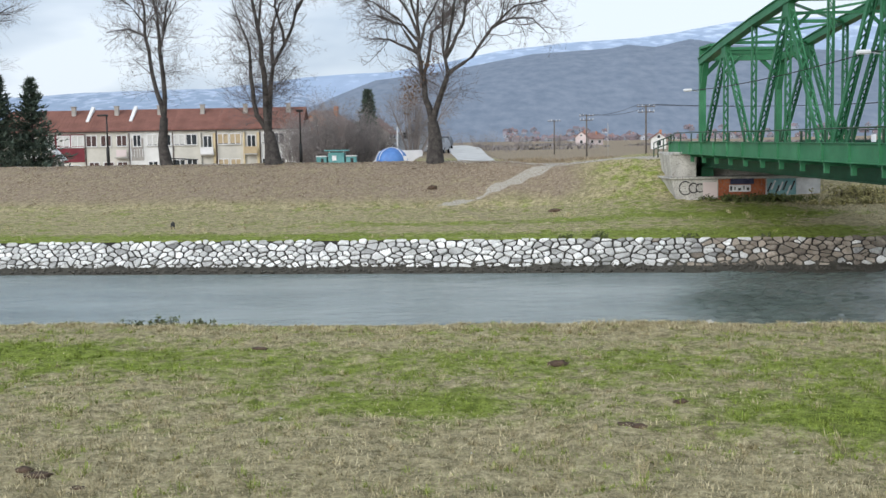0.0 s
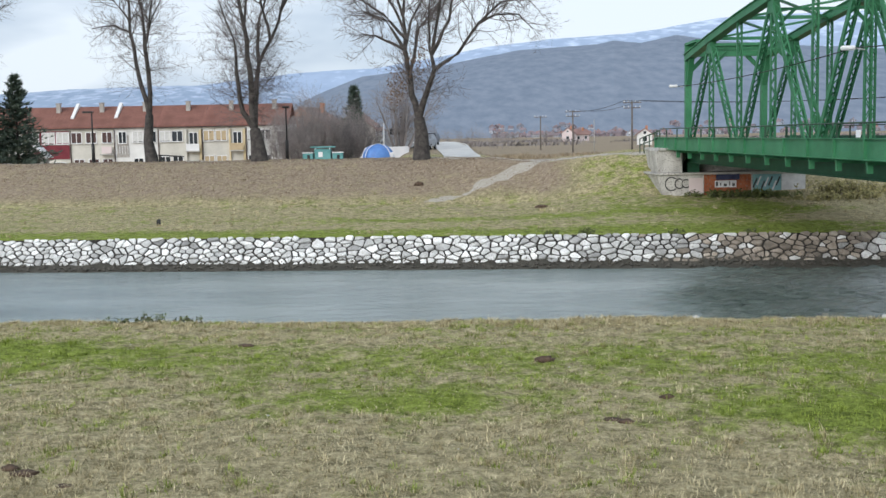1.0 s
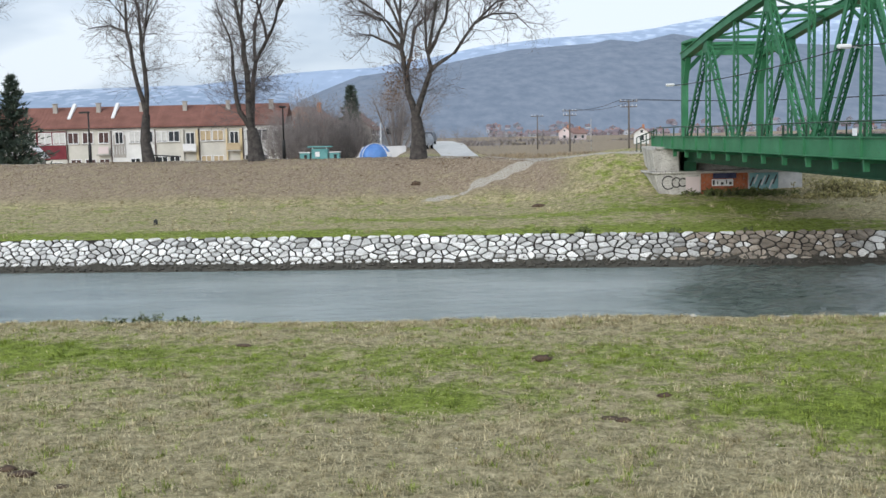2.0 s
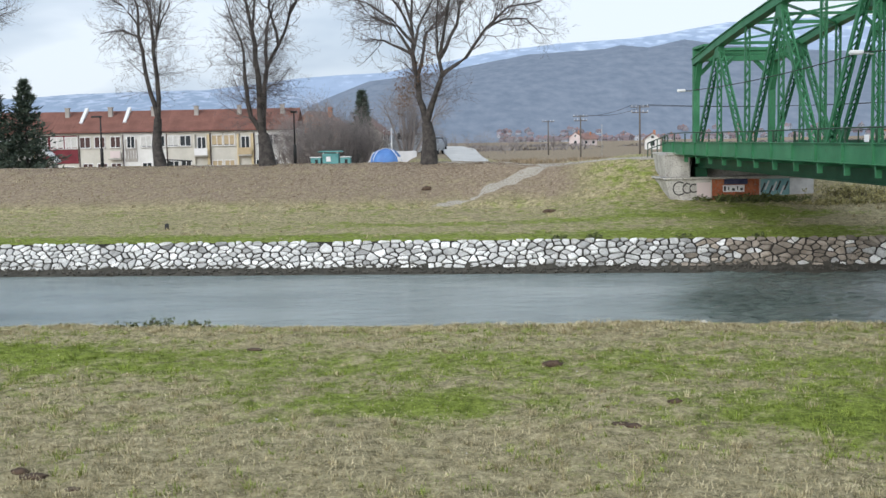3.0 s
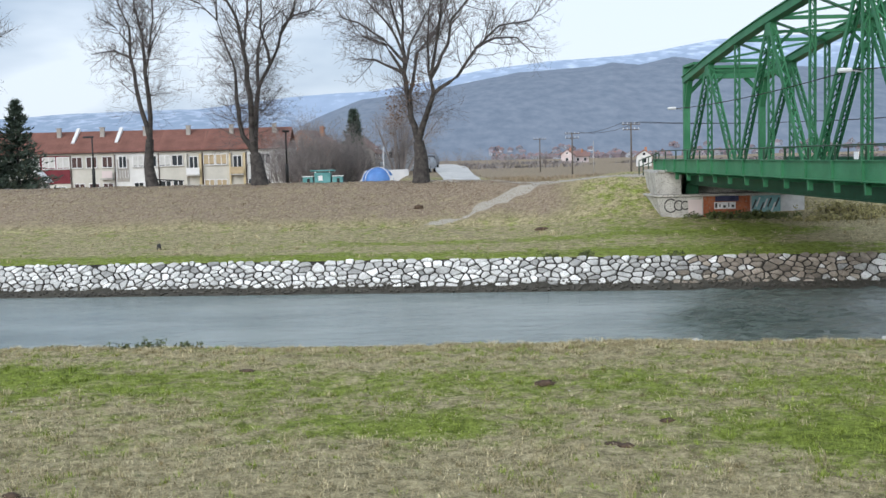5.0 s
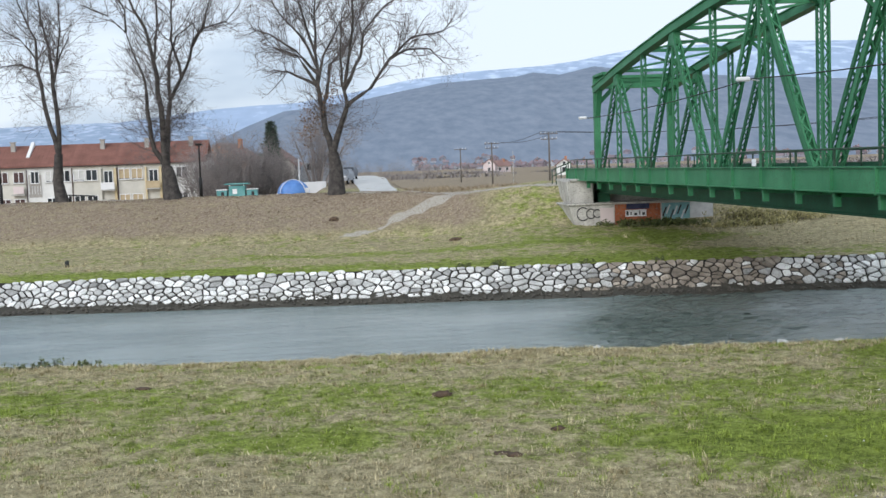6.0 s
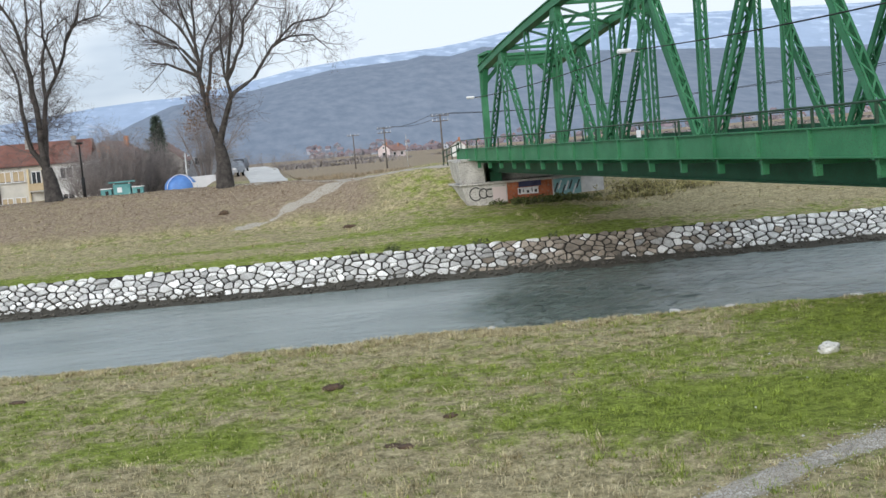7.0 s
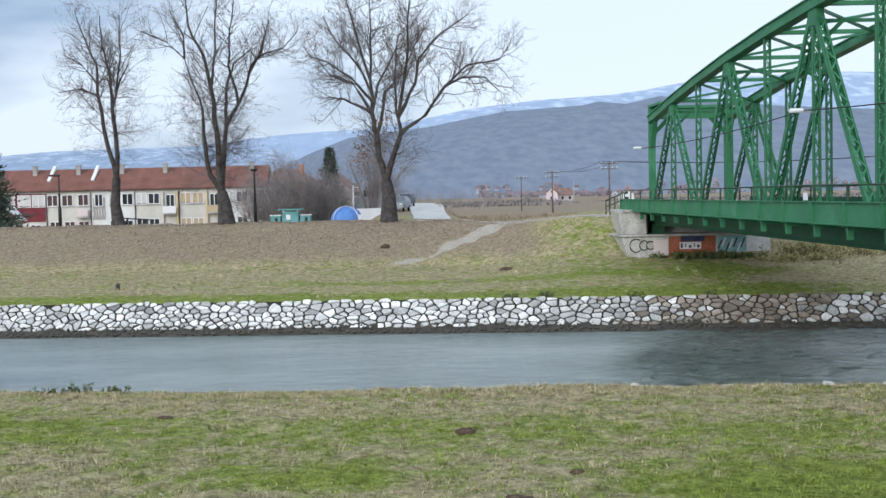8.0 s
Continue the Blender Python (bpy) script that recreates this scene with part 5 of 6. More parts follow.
def build_lamp_post(x, y, top, label, arm=-0.7):
    p = on_land(x, y, -0.1)
    lamp = empty("street_lamp", p, label, "street lamp", "lamp posts on the levee")
    h = top - p.z
    part("base", tube(bmesh.new(), [Vector((0, 0, 0)), Vector((0, 0, h * 0.38)), Vector((0, 0, h * 0.40))], [0.12, 0.12, 0.06], 10), M_POLE, lamp)
    part("pole", tube(bmesh.new(), [Vector((0, 0, h * 0.38)), Vector((0, 0, h))], [0.065, 0.055], 8), M_POLE, lamp)
    if arm:
        part("arm", tube(bmesh.new(), [Vector((0, 0, h - 0.03)), Vector((arm, 0, h))], [0.05, 0.05], 6), M_POLE, lamp)
        part("lamp_head", boxed((arm * 0.8, 0, h), (0.75, 0.3, 0.14), 0.04), M_POLE, lamp)
    else:
        part("lamp_head", boxed((0, 0, h + 0.04), (0.5, 0.5, 0.16), 0.05), M_POLE, lamp)


build_lamp_post(-24.3, 84.0, 8.15, "dark steel lamp post with a flat arm", -0.35)
build_lamp_post(-10.25, 84.0, 8.2, "dark steel lamp post with a square head", 0)


def build_tent(x, y):
    tent = empty("dome_tent", on_land(x, y, -0.05), "blue dome tent of tarpaulin on the levee", "tent")
    bm = bmesh.new()
    rings, seg = 7, 16
    rows = []
    for j in range(rings + 1):
        f = j / rings
        r, z = math.cos(f * math.pi / 2), math.sin(f * math.pi / 2) ** 0.9
        rows.append([bm.verts.new((1.08 * r * math.cos(a) * (1 + 0.05 * math.cos(4 * a)), 0.95 * r * math.sin(a), 1.05 * z)) for a in [2 * math.pi * k / seg for k in range(seg)]])
    for p, q in zip(rows, rows[1:]):
        for k in range(seg):
            bm.faces.new((p[k], p[(k + 1) % seg], q[(k + 1) % seg], q[k])).smooth = True
    bmesh.ops.remove_doubles(bm, verts=bm.verts, dist=0.002)
    part("canopy", bm, M_TARP, tent)
    for s in (-1, 1):
        pts = [Vector((s * 0.9 * math.cos(t), -0.55 * math.cos(t) - 0.2, 1.04 * math.sin(t) + 0.02)) for t in [math.pi / 2 * k / 8 for k in range(9)]]
        part("pole", tube(bmesh.new(), pts, [0.025] * 9, 6), M_FRAME, tent)
    part("door_flap", boxed((0.75, -0.62, 0.22), (0.5, 0.03, 0.42), 0.01, Matrix.Rotation(radians(12), 4, "Z")), M_FRAME, tent)


build_tent(-3.55, 82.2)


def build_stall(x, y):
    p = on_land(x, y, -0.15)
    st = empty("picnic_stall", p, "teal painted wooden stall with side boxes", "stall")
    part("body", boxed((0, 0, 0.45), (1.15, 1.0, 0.9), 0.03), M_TEAL, st)
    part("roof", boxed((0, 0, 1.02), (1.7, 1.3, 0.10), 0.03), M_TEAL, st)
    for s in (-1, 1):
        part("post", boxed((s * 0.5, -0.45, 0.85), (0.08, 0.08, 0.4)), M_FRAME, st)
        bx = part("side_box", boxed((s * 1.05, -0.1, 0.3), (0.72, 0.8, 0.6), 0.03), M_TEAL, st)
        part("rim", boxed((s * 1.05, -0.1, 0.63), (0.8, 0.88, 0.06), 0.01), M_FRAME, bx)
        part("opening", boxed((s * 1.05 + 0.05, -0.51, 0.32), (0.2, 0.03, 0.3)), M_POLE, bx)
    part("opening", boxed((-0.15, -0.51, 0.5), (0.3, 0.03, 0.35)), M_FRAME, st)


build_stall(-7.45, 82.0)


def build_car(x, y, yaw, paint, label, size=(4.2, 1.7, 1.45), van=False):
    car = empty("car", on_land(x, y, 0.0), label, "car", "parked cars", yaw)
    lx, wy, hz = size
    prof = [(-0.5, 0.25), (-0.5, 0.55), (-0.46, 0.64), (-0.22, 0.68), (-0.12, 0.98), (0.30, 1.0), (0.44, 0.68), (0.5, 0.62), (0.5, 0.25)] if not van else [(-0.5, 0.2), (-0.5, 0.5), (-0.40, 0.58), (-0.33, 0.98), (0.5, 1.0), (0.5, 0.2)]
    bm = bmesh.new()
    a = [bm.verts.new((px * lx, -wy / 2 * (0.86 if pz > 0.7 and not van else 1), pz * hz)) for px, pz in prof]
    b = [bm.verts.new((px * lx, wy / 2 * (0.86 if pz > 0.7 and not van else 1), pz * hz)) for px, pz in prof]
    n = len(prof)
    for k in range(n):
        bm.faces.new((a[k], a[(k + 1) % n], b[(k + 1) % n], b[k]))
    bm.faces.new(a[::-1]); bm.faces.new(b)
    bmesh.ops.bevel(bm, geom=bm.edges[:], offset=0.05, segments=2, affect="EDGES")
    bmesh.ops.recalc_face_normals(bm, faces=bm.faces)
    part("body", bm, paint, car)
    for s in (-1, 1):
        part("window", boxed((0.07 * lx if not van else -0.26 * lx, s * wy * (0.43 if not van else 0.501), 0.82 * hz), (0.36 * lx if not van else 0.1 * lx, 0.03, 0.22 * hz), 0.01), M_GLASS, car)
        for f in (-0.32, 0.32):
            w = part("wheel", tube(bmesh.new(), [Vector((f * lx, s * (wy / 2 - 0.18), 0.3)), Vector((f * lx, s * (wy / 2 + 0.01), 0.3))], [0.3, 0.3], 14), M_TYRE, car)
            part("rim", tube(bmesh.new(), [Vector((f * lx, s * (wy / 2), 0.3)), Vector((f * lx, s * (wy / 2 + 0.03), 0.3))], [0.18, 0.17], 12), M_STEEL, w)
    for s in (-1, 1):
        part("headlight", boxed((-0.5 * lx, s * wy * 0.36, 0.5 * hz), (0.06, 0.3, 0.14), 0.02), M_FRAME, car)
    return car


build_car(-0.3, 112, radians(80), M_CARSILVER, "silver hatchback parked beside the road")
build_car(0.2, 128, radians(82), M_CARDARK, "dark saloon parked beside the road")
build_car(-4.2, 106, radians(4), M_CARWHITE, "white van parked behind the levee", (4.8, 1.9, 2.2), True)
build_car(-2.6, 118, radians(8), M_CARSILVER, "grey lorry cab behind the levee", (4.6, 2.1, 2.7), True)


def build_road():
    vs, fs = [], []
    n = 60
    for i in range(n + 1):
        y = 83 + 175 * (i / n) ** 1.3
        for k in range(5):
            x = 2.6 - 0.004 * (y - 83) + (k / 2 - 1) * (1.4 + 0.9 * smooth(90, 150, y))
            vs.append((x, y, land(*uv_of(x, y)) + 0.05 + 0.02 * (k == 2)))
    for i in range(n):
        fs += [(5 * i + k, 5 * i + k + 1, 5 * i + k + 6, 5 * i + k + 5) for k in range(4)]
    tagged(mesh_object("road", vs, fs, material("pale_gravel_road", (0.50, 0.49, 0.47), (0.66, 0.65, 0.62), 0.8, 0.95, 0, 0.3, 12)), "pale gravel road leading away from the levee", "road", kind="structure")


build_road()


def build_pole(x, y, top, mat, label, arms=2, turn=0.0):
    p = on_land(x, y, -0.3)
    pole = empty("utility_pole", p, label, "utility pole", "utility poles", turn)
    h = top - p.z
    part("post", tube(bmesh.new(), [Vector((0, 0, 0)), Vector((0, 0, h))], [0.15 if arms else 0.07, 0.10 if arms else 0.05], 8), mat, pole)
    for k in range(arms):
        z = h - 0.25 - 0.75 * k
        arm = part("crossarm", boxed((0, 0, z), (2.6 if k == 0 else 2.2, 0.14, 0.12)), mat, pole)
        for s in (-1, -0.45, 0.45, 1):
            part("insulator", tube(bmesh.new(), [Vector((s * 1.1, 0, z + 0.05)), Vector((s * 1.1, 0, z + 0.3))], [0.06, 0.05], 6), M_FRAME, arm)
    return p + Vector((0, 0, h))


pole_tops = [build_pole(28.4, 160, 10.3, M_WOODPOLE, "weathered wooden utility pole with crossarms"), build_pole(25.2, 200, 9.9, M_WOODPOLE, "weathered wooden utility pole with crossarms"),
             build_pole(23.0, 235, 9.6, M_WOODPOLE, "weathered wooden utility pole in the field", 1), build_pole(28.9, 200, 8.3, M_CONCRETE, "pale concrete pole in the field", 0)]
build_pole(75, 120, 11.0, M_WOODPOLE, "weathered wooden utility pole with crossarms", 2)
build_pole(-3.35, 88, 7.0, M_STEEL, "thin pale steel pole behind the tent", 0)


def build_cable(name, p, q, sag, label, r=0.018):
    pts = [Vector(p).lerp(Vector(q), k / 14) - Vector((0, 0, sag * 4 * (k / 14) * (1 - k / 14))) for k in range(15)]
    tagged(part(name, tube(bmesh.new(), pts, [r] * 15, 4), M_CABLE), label, "cable", "cables")


for s in (-1.1, 1.1):
    build_cable("power_cable", pole_tops[0] + Vector((s, 0, 0.05)), pole_tops[1] + Vector((s, 0, 0.05)), 0.7, "sagging power cable between poles", 0.03)
    build_cable("power_cable", pole_tops[0] + Vector((s, 0, 0.05)), (75 + s, 120, 11.0), 1.2, "sagging power cable between poles", 0.03)
for l0, l1, z0, z1 in ((40.3, 15.0, 8.75, 8.2), (15.0, 0.0, 8.2, 8.4), (68.1, 40.3, 8.6, 8.75)):
    build_cable("lamp_cable", B(A_NEAR - 0.5, l0, z0), B(A_NEAR - 0.5, l1, z1), 0.2, "black cable strung between the bridge lamps", 0.02)


# ---- small things on the turf ----
def build_molehill(x, y, r, h, seed):
    rng = random.Random(seed)
    bm = bmesh.new()
    bmesh.ops.create_icosphere(bm, subdivisions=3, radius=1.0)
    for v in bm.verts:
        k = 1 + 0.35 * noise.noise(v.co * 2.2 + Vector((seed, 0, 0))) + 0.12 * noise.noise(v.co * 7)
        v.co = Vector((v.co.x * r * k, v.co.y * r * 0.8 * k, max(v.co.z, -0.2) * h * k))
    for f in bm.faces:
        f.smooth = True
    ob = part("molehill", bm, M_EARTH)
    ob.location = on_land(x, y, 0.0)
    tagged(ob, "molehill of dark loose earth in the turf", "molehill", "molehills")


for k, (x, y, r, h) in enumerate(((2.25, 22.7, 0.19, 0.09), (3.9, 18.8, 0.13, 0.05), (2.75, 17.5, 0.17, 0.03), (-4.1, 25.2, 0.18, 0.05), (-5.35, 14.9, 0.18, 0.04), (-4.7, 14.5, 0.13, 0.03), (-0.62, 73.6, 0.32, 0.2), (6.5, 66.0, 0.4, 0.15), (2.95, 17.3, 0.14, 0.05), (-5.6, 15.1, 0.12, 0.05))):
    build_molehill(x, y, r, h, k)


def build_boulder(x, y, r, seed, label):
    bm = bmesh.new()
    bmesh.ops.create_icosphere(bm, subdivisions=3, radius=1.0)
    for v in bm.verts:
        k = 1 + 0.45 * noise.noise(v.co * 1.6 + Vector((seed, 3, 0))) + 0.15 * noise.noise(v.co * 5)
        v.co = Vector((v.co.x * r * k, v.co.y * r * 0.7 * k, v.co.z * r * 0.62 * k))
    ob = part("boulder", bm, M_ROCK)
    ob.location = on_land(x, y, r * 0.22)
    tagged(ob, label, "boulder")


build_boulder(11.55, 20.7, 0.21, 4, "white limestone boulder lying in the grass")

stump = tagged(part("marker_post", tube(bmesh.new(), [Vector((0, 0, -0.1)), Vector((0.01, 0, 0.3)), Vector((0.03, 0, 0.36))], [0.12, 0.11, 0.06], 9), M_G_DARK), "short dark stump in the turf by the wall", "stump")
stump.location = on_land(-14.6, 62.0)
bench = empty("bench", on_land(-18.6, 83.2), "low dark bench on the levee", "bench")
part("seat", boxed((0, 0, 0.42), (1.9, 0.5, 0.08), 0.02, Matrix.Rotation(radians(4), 4, "Y")), M_POLE, bench)
for s in (-0.7, 0.7):
    part("leg", boxed((s, 0, 0.2), (0.1, 0.4, 0.4), 0.02), M_POLE, bench)


# ---- coping stones of the near bank ----
def build_near_coping():
    rng = random.Random(31)
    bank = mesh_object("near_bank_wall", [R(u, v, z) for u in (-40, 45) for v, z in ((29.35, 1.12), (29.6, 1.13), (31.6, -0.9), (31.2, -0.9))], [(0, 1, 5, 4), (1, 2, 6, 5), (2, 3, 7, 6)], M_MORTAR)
    tagged(bank, "stone edge of the near river bank", "river wall", kind="structure")
    for k in range(60):
        u = -12 + k * 0.48 + rng.uniform(-0.1, 0.1)
        if u < 3 or rng.random() < 0.55:
            continue
        w, d, h = rng.uniform(0.09, 0.2), rng.uniform(0.1, 0.16), rng.uniform(0.04, 0.09)
        bm = boxed((0, 0, 0), (2 * w, 2 * d, 2 * h), min(w, h) * 0.5, Matrix.Rotation(rng.uniform(-0.3, 0.3), 4, "Z"))
        for v in bm.verts:
            v.co += Vector((noise.noise(v.co * 5 + Vector((k, 0, 0))), noise.noise(v.co * 5 + Vector((0, k, 0))), noise.noise(v.co * 5 + Vector((0, 0, k))))) * 0.05
        ob = part("stone", bm, M_STONE, bank)
        ob.location = R(u, 29.5 + river_bow(u) + rng.uniform(-0.1, 0.12), 1.17 + rng.uniform(-0.05, 0.04))


build_near_coping()


# ---- grass, weeds and scrub leaves ----
def sampled(region, step, fn):
    """A function of the land sampled on a grid, to be read off quickly for many places at once."""
    u0, u1, v0, v1 = region
    nu, nv = int((u1 - u0) / step) + 2, int((v1 - v0) / step) + 2
    grid = np.array([[fn(u0 + i * step, v0 + j * step) for i in range(nu)] for j in range(nv)])

    def read(u, v):
        x, y = (u - u0) / step, (v - v0) / step
        i, j = x.astype(int), y.astype(int)
        a, b = x - i, y - j
        return grid[j, i] * (1 - a) * (1 - b) + grid[j, i + 1] * a * (1 - b) + grid[j + 1, i] * (1 - a) * b + grid[j + 1, i + 1] * a * b

    return read


def blade_mesh(name, pts, mat, label):
    """Blades of five corners each, as one mesh."""
    n = len(pts)
    base = (np.arange(n) * 5)[:, None]
    loops = (base + np.array([[0, 1, 2, 3, 3, 2, 4]])).astype(np.int32).ravel()
    starts = ((np.arange(n) * 7)[:, None] + np.array([[0, 4]])).astype(np.int32).ravel()
    me = bpy.data.meshes.new(name)
    me.vertices.add(n * 5)
    me.vertices.foreach_set("co", pts.ravel())
    me.loops.add(n * 7)
    me.loops.foreach_set("vertex_index", loops)
    me.polygons.add(n * 2)
    me.polygons.foreach_set("loop_start", starts)
    me.update(calc_edges=True)
    me.materials.append(mat)
    return tagged(new(name, me), label, "grass", kind="stuff")


def blades(name, mat, label, count, region, keep, height, width, seed, lean=(0.3, 1.3), step=0.25):
    """Bent blades strewn over a stretch of land; keep gives how likely one stands at (u, v)."""
    rng = np.random.default_rng(seed)
    u0, u1, v0, v1 = region
    likely, ground = sampled(region, step, keep), sampled(region, step, land)
    u, v = rng.uniform(u0, u1, count), rng.uniform(v0, v1, count)
    k = np.clip(likely(u, v), 0, 1)
    on = rng.random(count) < k
    u, v, k = u[on], v[on], k[on]
    n = len(u)
    z = ground(u, v) - 0.012
    x, y = u * math.cos(RIVER) + v * math.sin(RIVER), -u * math.sin(RIVER) + v * math.cos(RIVER)
    a, s = rng.uniform(0, 2 * math.pi, n), rng.uniform(0.5, 1.3, n)
    h, w, t = height * s * (0.5 + 0.7 * k), width * rng.uniform(0.6, 1.3, n), rng.uniform(lean[0], lean[1], n)
    c, d = np.cos(a), np.sin(a)
    r = h * t
    pts = np.empty((n, 5, 3), dtype=np.float32)
    pts[:, 0] = np.stack((x - d * w, y + c * w, z), 1)
    pts[:, 1] = np.stack((x + d * w, y - c * w, z), 1)
    pts[:, 2] = np.stack((x + c * r * 0.4 + d * w * 0.7, y + d * r * 0.4 - c * w * 0.7, z + h * 0.6), 1)
    pts[:, 3] = np.stack((x + c * r * 0.4 - d * w * 0.7, y + d * r * 0.4 + c * w * 0.7, z + h * 0.6), 1)
    pts[:, 4] = np.stack((x + c * r, y + d * r, z + h * (1 - 0.3 * t)), 1)
    return blade_mesh(name, pts, mat, label)


def tufts(name, mat, label, count, region, keep, each, height, spread, width, seed, lean=(0.2, 1.1)):
    """Bunches of bent blades, each bunch fanning out from one root."""
    rng = np.random.default_rng(seed)
    u0, u1, v0, v1 = region
    likely, ground = sampled(region, 0.25, keep), sampled(region, 0.25, land)
    u, v = rng.uniform(u0, u1, count), rng.uniform(v0, v1, count)
    on = rng.random(count) < np.clip(likely(u, v), 0, 1)
    u, v = u[on], v[on]
    size = np.repeat(rng.uniform(0.45, 1.35, len(u)), each)
    n = len(size)
    a = rng.uniform(0, 2 * math.pi, n)
    off = np.abs(rng.normal(0, spread, n)) * size
    u, v = np.repeat(u, each) + np.cos(a) * off, np.repeat(v, each) + np.sin(a) * off
    u, v = np.clip(u, u0, u1), np.clip(v, v0, v1)
    z = ground(u, v) - 0.02
    x, y = u * math.cos(RIVER) + v * math.sin(RIVER), -u * math.sin(RIVER) + v * math.cos(RIVER)
    a = a - RIVER + rng.normal(0, 0.5, n)
    h, w, r = height * size * rng.uniform(0.5, 1.2, n), width * rng.uniform(0.6, 1.3, n), rng.uniform(lean[0], lean[1], n)
    c, d = np.cos(a), np.sin(a)
    r = r * h
    pts = np.empty((n, 5, 3), dtype=np.float32)
    pts[:, 0] = np.stack((x - d * w, y + c * w, z), 1)
    pts[:, 1] = np.stack((x + d * w, y - c * w, z), 1)
    pts[:, 2] = np.stack((x + c * r * 0.4 + d * w * 0.7, y + d * r * 0.4 - c * w * 0.7, z + h * 0.65), 1)
    pts[:, 3] = np.stack((x + c * r * 0.4 - d * w * 0.7, y + d * r * 0.4 + c * w * 0.7, z + h * 0.65), 1)
    pts[:, 4] = np.stack((x + c * r, y + d * r, z + h * 0.85), 1)
    return blade_mesh(name, pts, mat, label)


M_STRAW = material("straw_blades", (0.27, 0.225, 0.115), (0.64, 0.56, 0.36), 4.0, 0.9, 0, 0, per=0.4)
M_OLIVE = material("olive_scrub_leaves", (0.20, 0.185, 0.07), (0.44, 0.385, 0.175), 1.5, 0.85, 0, 0, per=0.35)
M_BLADE = material("green_blades", (0.125, 0.17, 0.022), (0.35, 0.43, 0.08), 3.0, 0.8, 0, 0, per=0.4)


def turf_noise(u, v):
    return noise.noise((u * 0.9, v * 0.9, 2.2)) * 0.5 + noise.noise((u * 0.3, v * 0.3, 5.2)) * 0.6 + 0.3 * noise.noise((u * 3, v * 3, 1.2))


def straw_keep(u, v):
    g, leaf, gravel, silt = masks(u, v)
    return max(0.0, (0.75 - 0.95 * g + 0.9 * turf_noise(u, v))) * max(0.0, 1 - g) * (1 - gravel) * (1 - silt)


def green_keep(u, v):
    g, leaf, gravel, silt = masks(u, v)
    return max(0.0, (0.24 + 0.9 * g - 0.9 * turf_noise(u, v))) * (1 - gravel) * (1 - silt) * (1 - 0.6 * leaf)


def tussock(u, v):
    return max(0.0, 1.6 * turf_noise(u * 1.4 + 9, v * 1.4) - 0.25) * (1 - masks(u, v)[2]) * max(0.0, 1 - 1.5 * masks(u, v)[0])


tufts("straw_grass", M_STRAW, "pale straw tussocks standing out of the turf", 8200, (-20, 19, 10.5, 28.8), lambda u, v: max(0.0, 0.16 - 0.3 * masks(u, v)[0]) + tussock(u, v), 34, 0.12, 0.11, 0.005, 9)
tufts("green_grass", M_BLADE, "green grass tufts", 5200, (-20, 19, 10.5, 28.8), green_keep, 30, 0.11, 0.10, 0.005, 21)
tufts("straw_grass", M_STRAW, "straw tussocks on the bank edge", 1300, (-20, 19, 27.4, 29.0), lambda u, v: (0.7 + 0.6 * turf_noise(u, v)) * (1 - 0.7 * smooth(8, 13, u)), 30, 0.12, 0.12, 0.006, 22)
tufts("straw_grass", M_STRAW, "straw tussocks on the far bank", 1300, (-42, 32, 53.6, 72), lambda u, v: 0.1 + tussock(u, v), 20, 0.2, 0.16, 0.012, 23)
blades("straw_grass", M_STRAW, "dry matted straw-coloured grass", 190000, (-20, 19, 10.5, 29.4), straw_keep, 0.075, 0.0055, 1, (0.5, 2.0))
blades("green_grass", M_BLADE, "short green winter grass", 190000, (-20, 19, 10.5, 29.4), green_keep, 0.06, 0.0055, 2, (0.3, 1.6))
blades("straw_grass", M_STRAW, "tall dry grass along the bank edge", 16000, (-20, 19, 27.6, 29.4), lambda u, v: (0.4 + 0.7 * turf_noise(u, v)) * (1 - 0.7 * smooth(8, 13, u)), 0.11, 0.006, 3)
blades("green_grass", M_BLADE, "green grass on the far bank", 60000, (-42, 32, 53.0, 74), green_keep, 0.08, 0.012, 4, (0.5, 2.0))
blades("straw_grass", M_STRAW, "dry grass on the far bank", 60000, (-42, 32, 53.0, 80), straw_keep, 0.08, 0.012, 5, (0.5, 2.0))


def leafy_clump(name, x, y, w, h, n, mat, seed, label, size=0.09):
    """Weeds: thin stems with many small leaves and gaps between."""
    rng = random.Random(seed)
    ob = empty(name, on_land(x, y, -0.02), label, "shrub", "scrub and weeds")
    stems, vs, fs = Wood(), [], []
    for _ in range(n):
        p = Vector((rng.gauss(0, w * 0.4), rng.gauss(0, w * 0.22), 0))
        q = crooked(p, Vector((rng.uniform(-0.5, 0.5), rng.uniform(-0.5, 0.5), 1)), h * rng.uniform(0.4, 1.1), 4, rng, 0.2, 0)
        stems.rod(q, [0.012, 0.01, 0.009, 0.007, 0.005], 3)
        for _ in range(9):
            c = q[rng.randrange(1, 5)] + Vector((rng.uniform(-1, 1), rng.uniform(-1, 1), rng.uniform(-1, 1))) * size
            a = Vector((rng.uniform(-1, 1), rng.uniform(-1, 1), rng.uniform(-0.5, 1))).normalized() * size * rng.uniform(0.6, 1.2)
            b = a.orthogonal().normalized() * size * 0.4
            o = len(vs)
            vs += [c - a, c + b, c + a, c - b]
            fs.append((o, o + 1, o + 2, o + 3))
    tagged(mesh_object("stalk_mass", stems.v, stems.f, M_TWIG, ob), kind="stuff")
    tagged(mesh_object("foliage", vs, fs, mat, ob), kind="stuff")


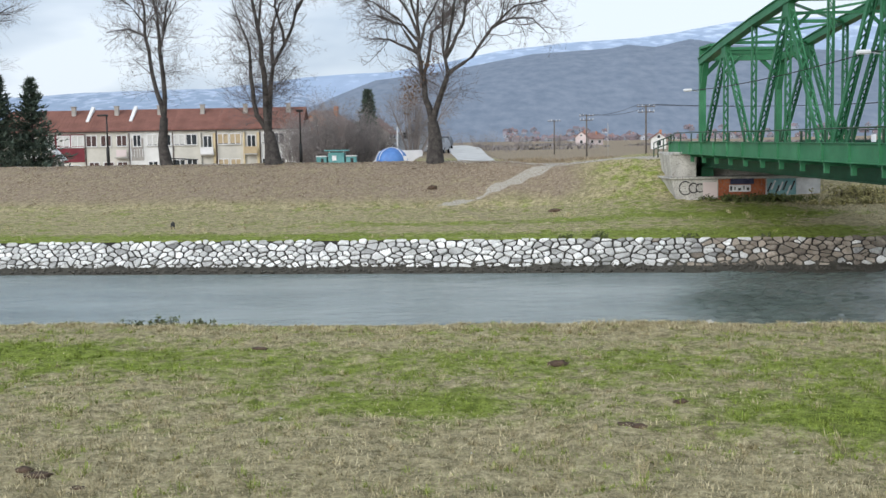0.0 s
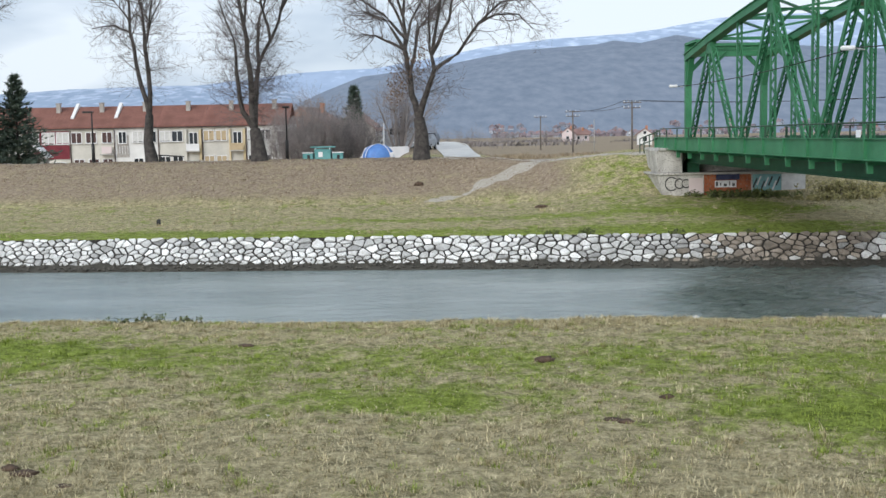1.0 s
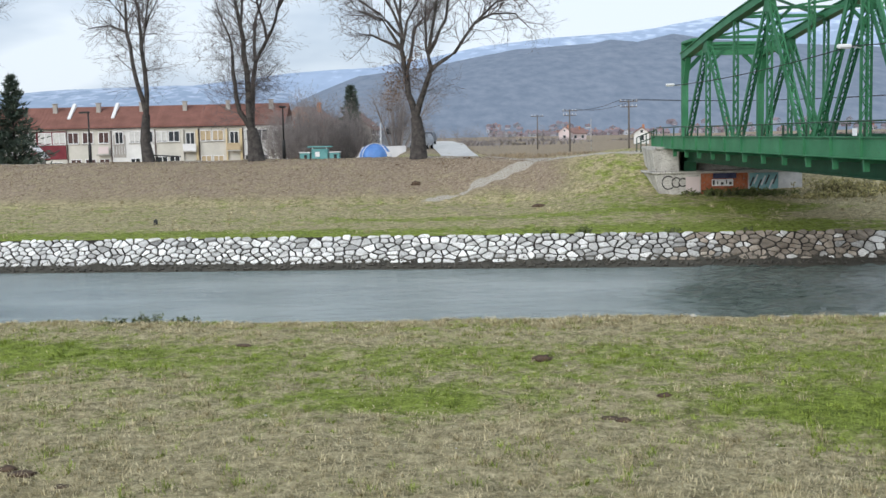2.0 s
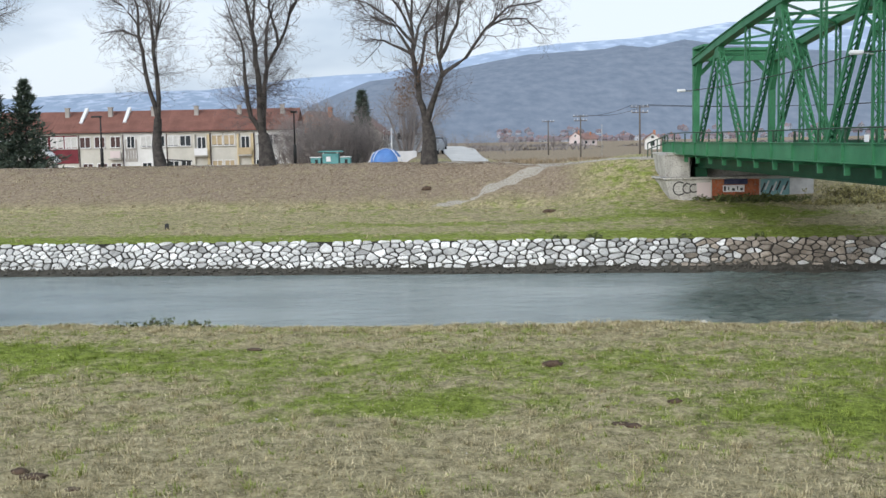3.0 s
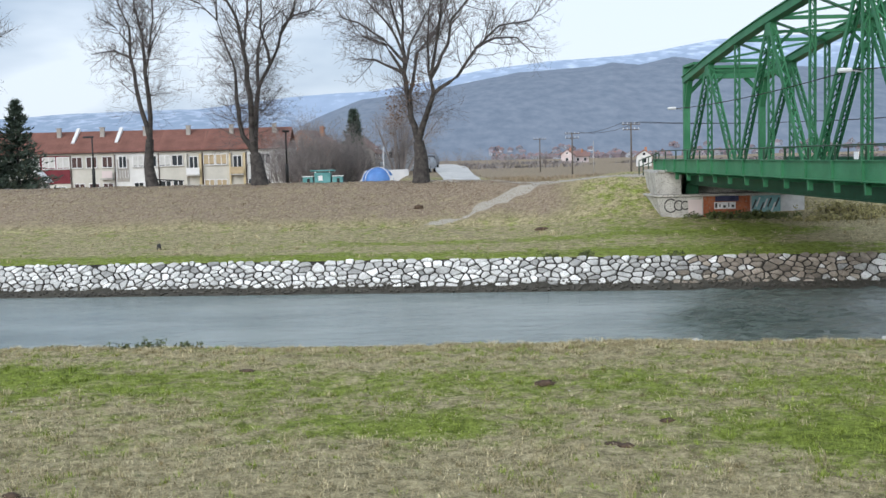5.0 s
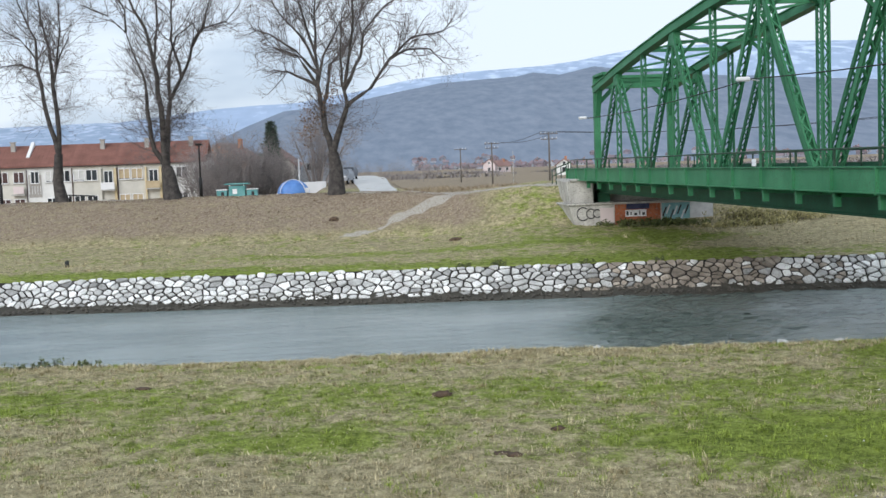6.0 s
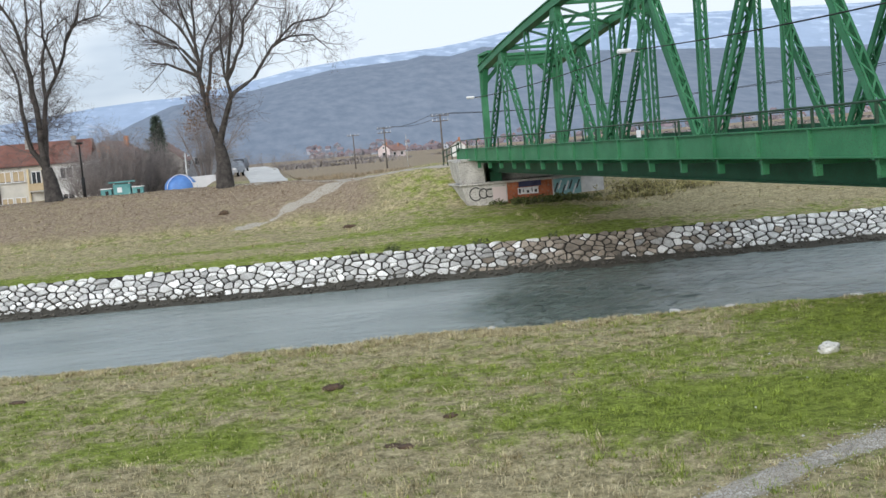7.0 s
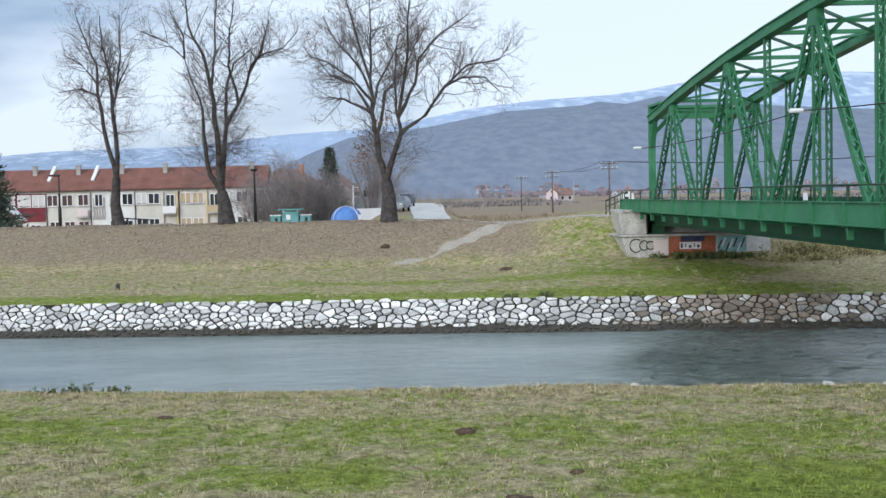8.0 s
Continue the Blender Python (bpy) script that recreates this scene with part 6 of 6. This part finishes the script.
for k, (a, l, w, h, n) in enumerate(((16.6, 64.8, 1.7, 0.34, 70), (18.4, 64.6, 1.9, 0.36, 80), (19.8, 64.0, 1.6, 0.25, 50), (23.2, 64.4, 1.5, 0.8, 50), (24.4, 64.2, 1.6, 0.8, 50), (25.8, 63.8, 1.6, 0.6, 40), (22.6, 62.6, 1.6, 0.4, 40), (24.2, 62.4, 1.6, 0.4, 40), (20.8, 62.6, 1.5, 0.2, 26), (27.2, 64.2, 1.8, 0.5, 30))):
    p = B(a, l, 0)
    leafy_clump("shrub", p.x, p.y, w, h, n, M_OLIVE if k > 2 else M_WEED, 200 + k, "low olive scrub below the abutment", 0.12)
for k, (u, w, h, n) in enumerate(((1.2, 0.7, 0.3, 26), (-0.4, 0.4, 0.2, 12), (5.3, 0.5, 0.22, 14), (8.6, 0.4, 0.2, 10))):
    p = R(u, 53.2, 0)
    leafy_clump("weeds", p.x, p.y, w, h, n, M_WEED, 230 + k, "dark green weeds on the wall top", 0.06)
for k, (u, v, w, h, n) in enumerate(((-10.6, 28.8, 0.5, 0.28, 26), (-11.5, 28.9, 0.4, 0.18, 12), (-9.7, 28.8, 0.5, 0.22, 16), (-13.2, 28.9, 0.4, 0.14, 8))):
    p = R(u, v, 0)
    leafy_clump("weeds", p.x, p.y, w, h, n, M_WEED, 250 + k, "green nettles on the bank edge", 0.05)
for k, (x, y) in enumerate(((-0.1, 21.4), (1.1, 21.4), (-5.9, 25.4), (4.7, 23.5), (-2.2, 17.6), (2.5, 14.4))):
    rng = random.Random(300 + k)
    w = Wood()
    for _ in range(8):
        w.rod(crooked(Vector((rng.gauss(0, 0.05), rng.gauss(0, 0.05), 0)), Vector((rng.uniform(-0.5, 0.5), rng.uniform(-0.5, 0.5), 1)), rng.uniform(0.18, 0.42), 4, rng, 0.12, 0), [0.005, 0.004, 0.004, 0.003, 0.002], 3)
    t = mesh_object("grass_tuft", w.v, w.f, M_STRAW)
    t.location = on_land(x, y)
    tagged(t, "tuft of tall dry grass stalks", "grass tuft", "grass tufts")


def strew(name, mat, label, category, places, size, seed):
    """Small stones strewn over the land as one mesh."""
    rng = random.Random(seed)
    vs, fs = [], []
    for u, v in places(rng):
        r = size * rng.uniform(0.4, 1.3)
        c = R(u, v, land(u, v) + r * 0.3)
        o = len(vs)
        for d in ((1, 0, 0), (-1, 0, 0), (0, 1, 0), (0, -1, 0), (0, 0, 0.8), (0, 0, -0.8)):
            vs.append(c + Vector(d) * r * rng.uniform(0.7, 1.2))
        fs += [(o + a, o + b, o + t) for t in (4, 5) for a, b in ((0, 2), (2, 1), (1, 3), (3, 0))]
    tagged(mesh_object(name, vs, fs, mat), label, category, kind="stuff")


def path_places(rng):
    out = []
    for _ in range(2600):
        k = rng.randrange(1, len(NEAR_PATH) - 1)
        (a, b), (c, d) = NEAR_PATH[k], NEAR_PATH[k + 1]
        t = rng.random()
        out.append((lerp(a, c, t) + rng.gauss(0, 0.2), lerp(b, d, t) + rng.gauss(0, 0.2)))
    return out


strew("gravel", M_CONCRETE, "loose pale gravel on the footpath", "gravel", path_places, 0.016, 5)
strew("pebbles", M_ROCK, "scattered white pebbles in the turf", "pebbles", lambda r: [(r.uniform(-16, 14), r.uniform(12, 27)) for _ in range(46)], 0.022, 6)
strew("rubble", M_SILT, "dark wet rubble at the foot of the river wall", "rubble", lambda r: [(r.uniform(-40, 36), r.uniform(50.9, 51.6)) for _ in range(1500)], 0.09, 7)
blades("field_grass", material("brown_field_grass", (0.24, 0.185, 0.12), (0.36, 0.29, 0.19), 0.3, 0.9, 0, 0, per=0.3), "tall dry grass in the field behind the levee", 22000, (-12, 40, 92, 190), lambda u, v: (0.35 + 0.9 * turf_noise(u * 0.3, v * 0.3)) * smooth(4.5, 7.0, u * math.cos(RIVER) + v * math.sin(RIVER)), 0.6, 0.05, 8, (0.2, 0.8), 1.0)
blades("scrub", M_SCRUB, "grey leafless scrub at the far edge of the field", 42000, (-40, 190, 330, 560), lambda u, v: 0.05 + 1.5 * noise.noise((u * 0.03, v * 0.02, 6.0)) + 0.5 * noise.noise((u * 0.15, v * 0.1, 2.0)), 1.5, 0.16, 12, (0.8, 2.2), 4.0)
blades("leaf_litter", M_DRYLEAF, "fallen brown leaves on the levee slope", 26000, (-42, 6, 70, 82), lambda u, v: masks(u, v)[1] * 1.1, 0.05, 0.03, 14, (0.8, 2.5), 0.5)
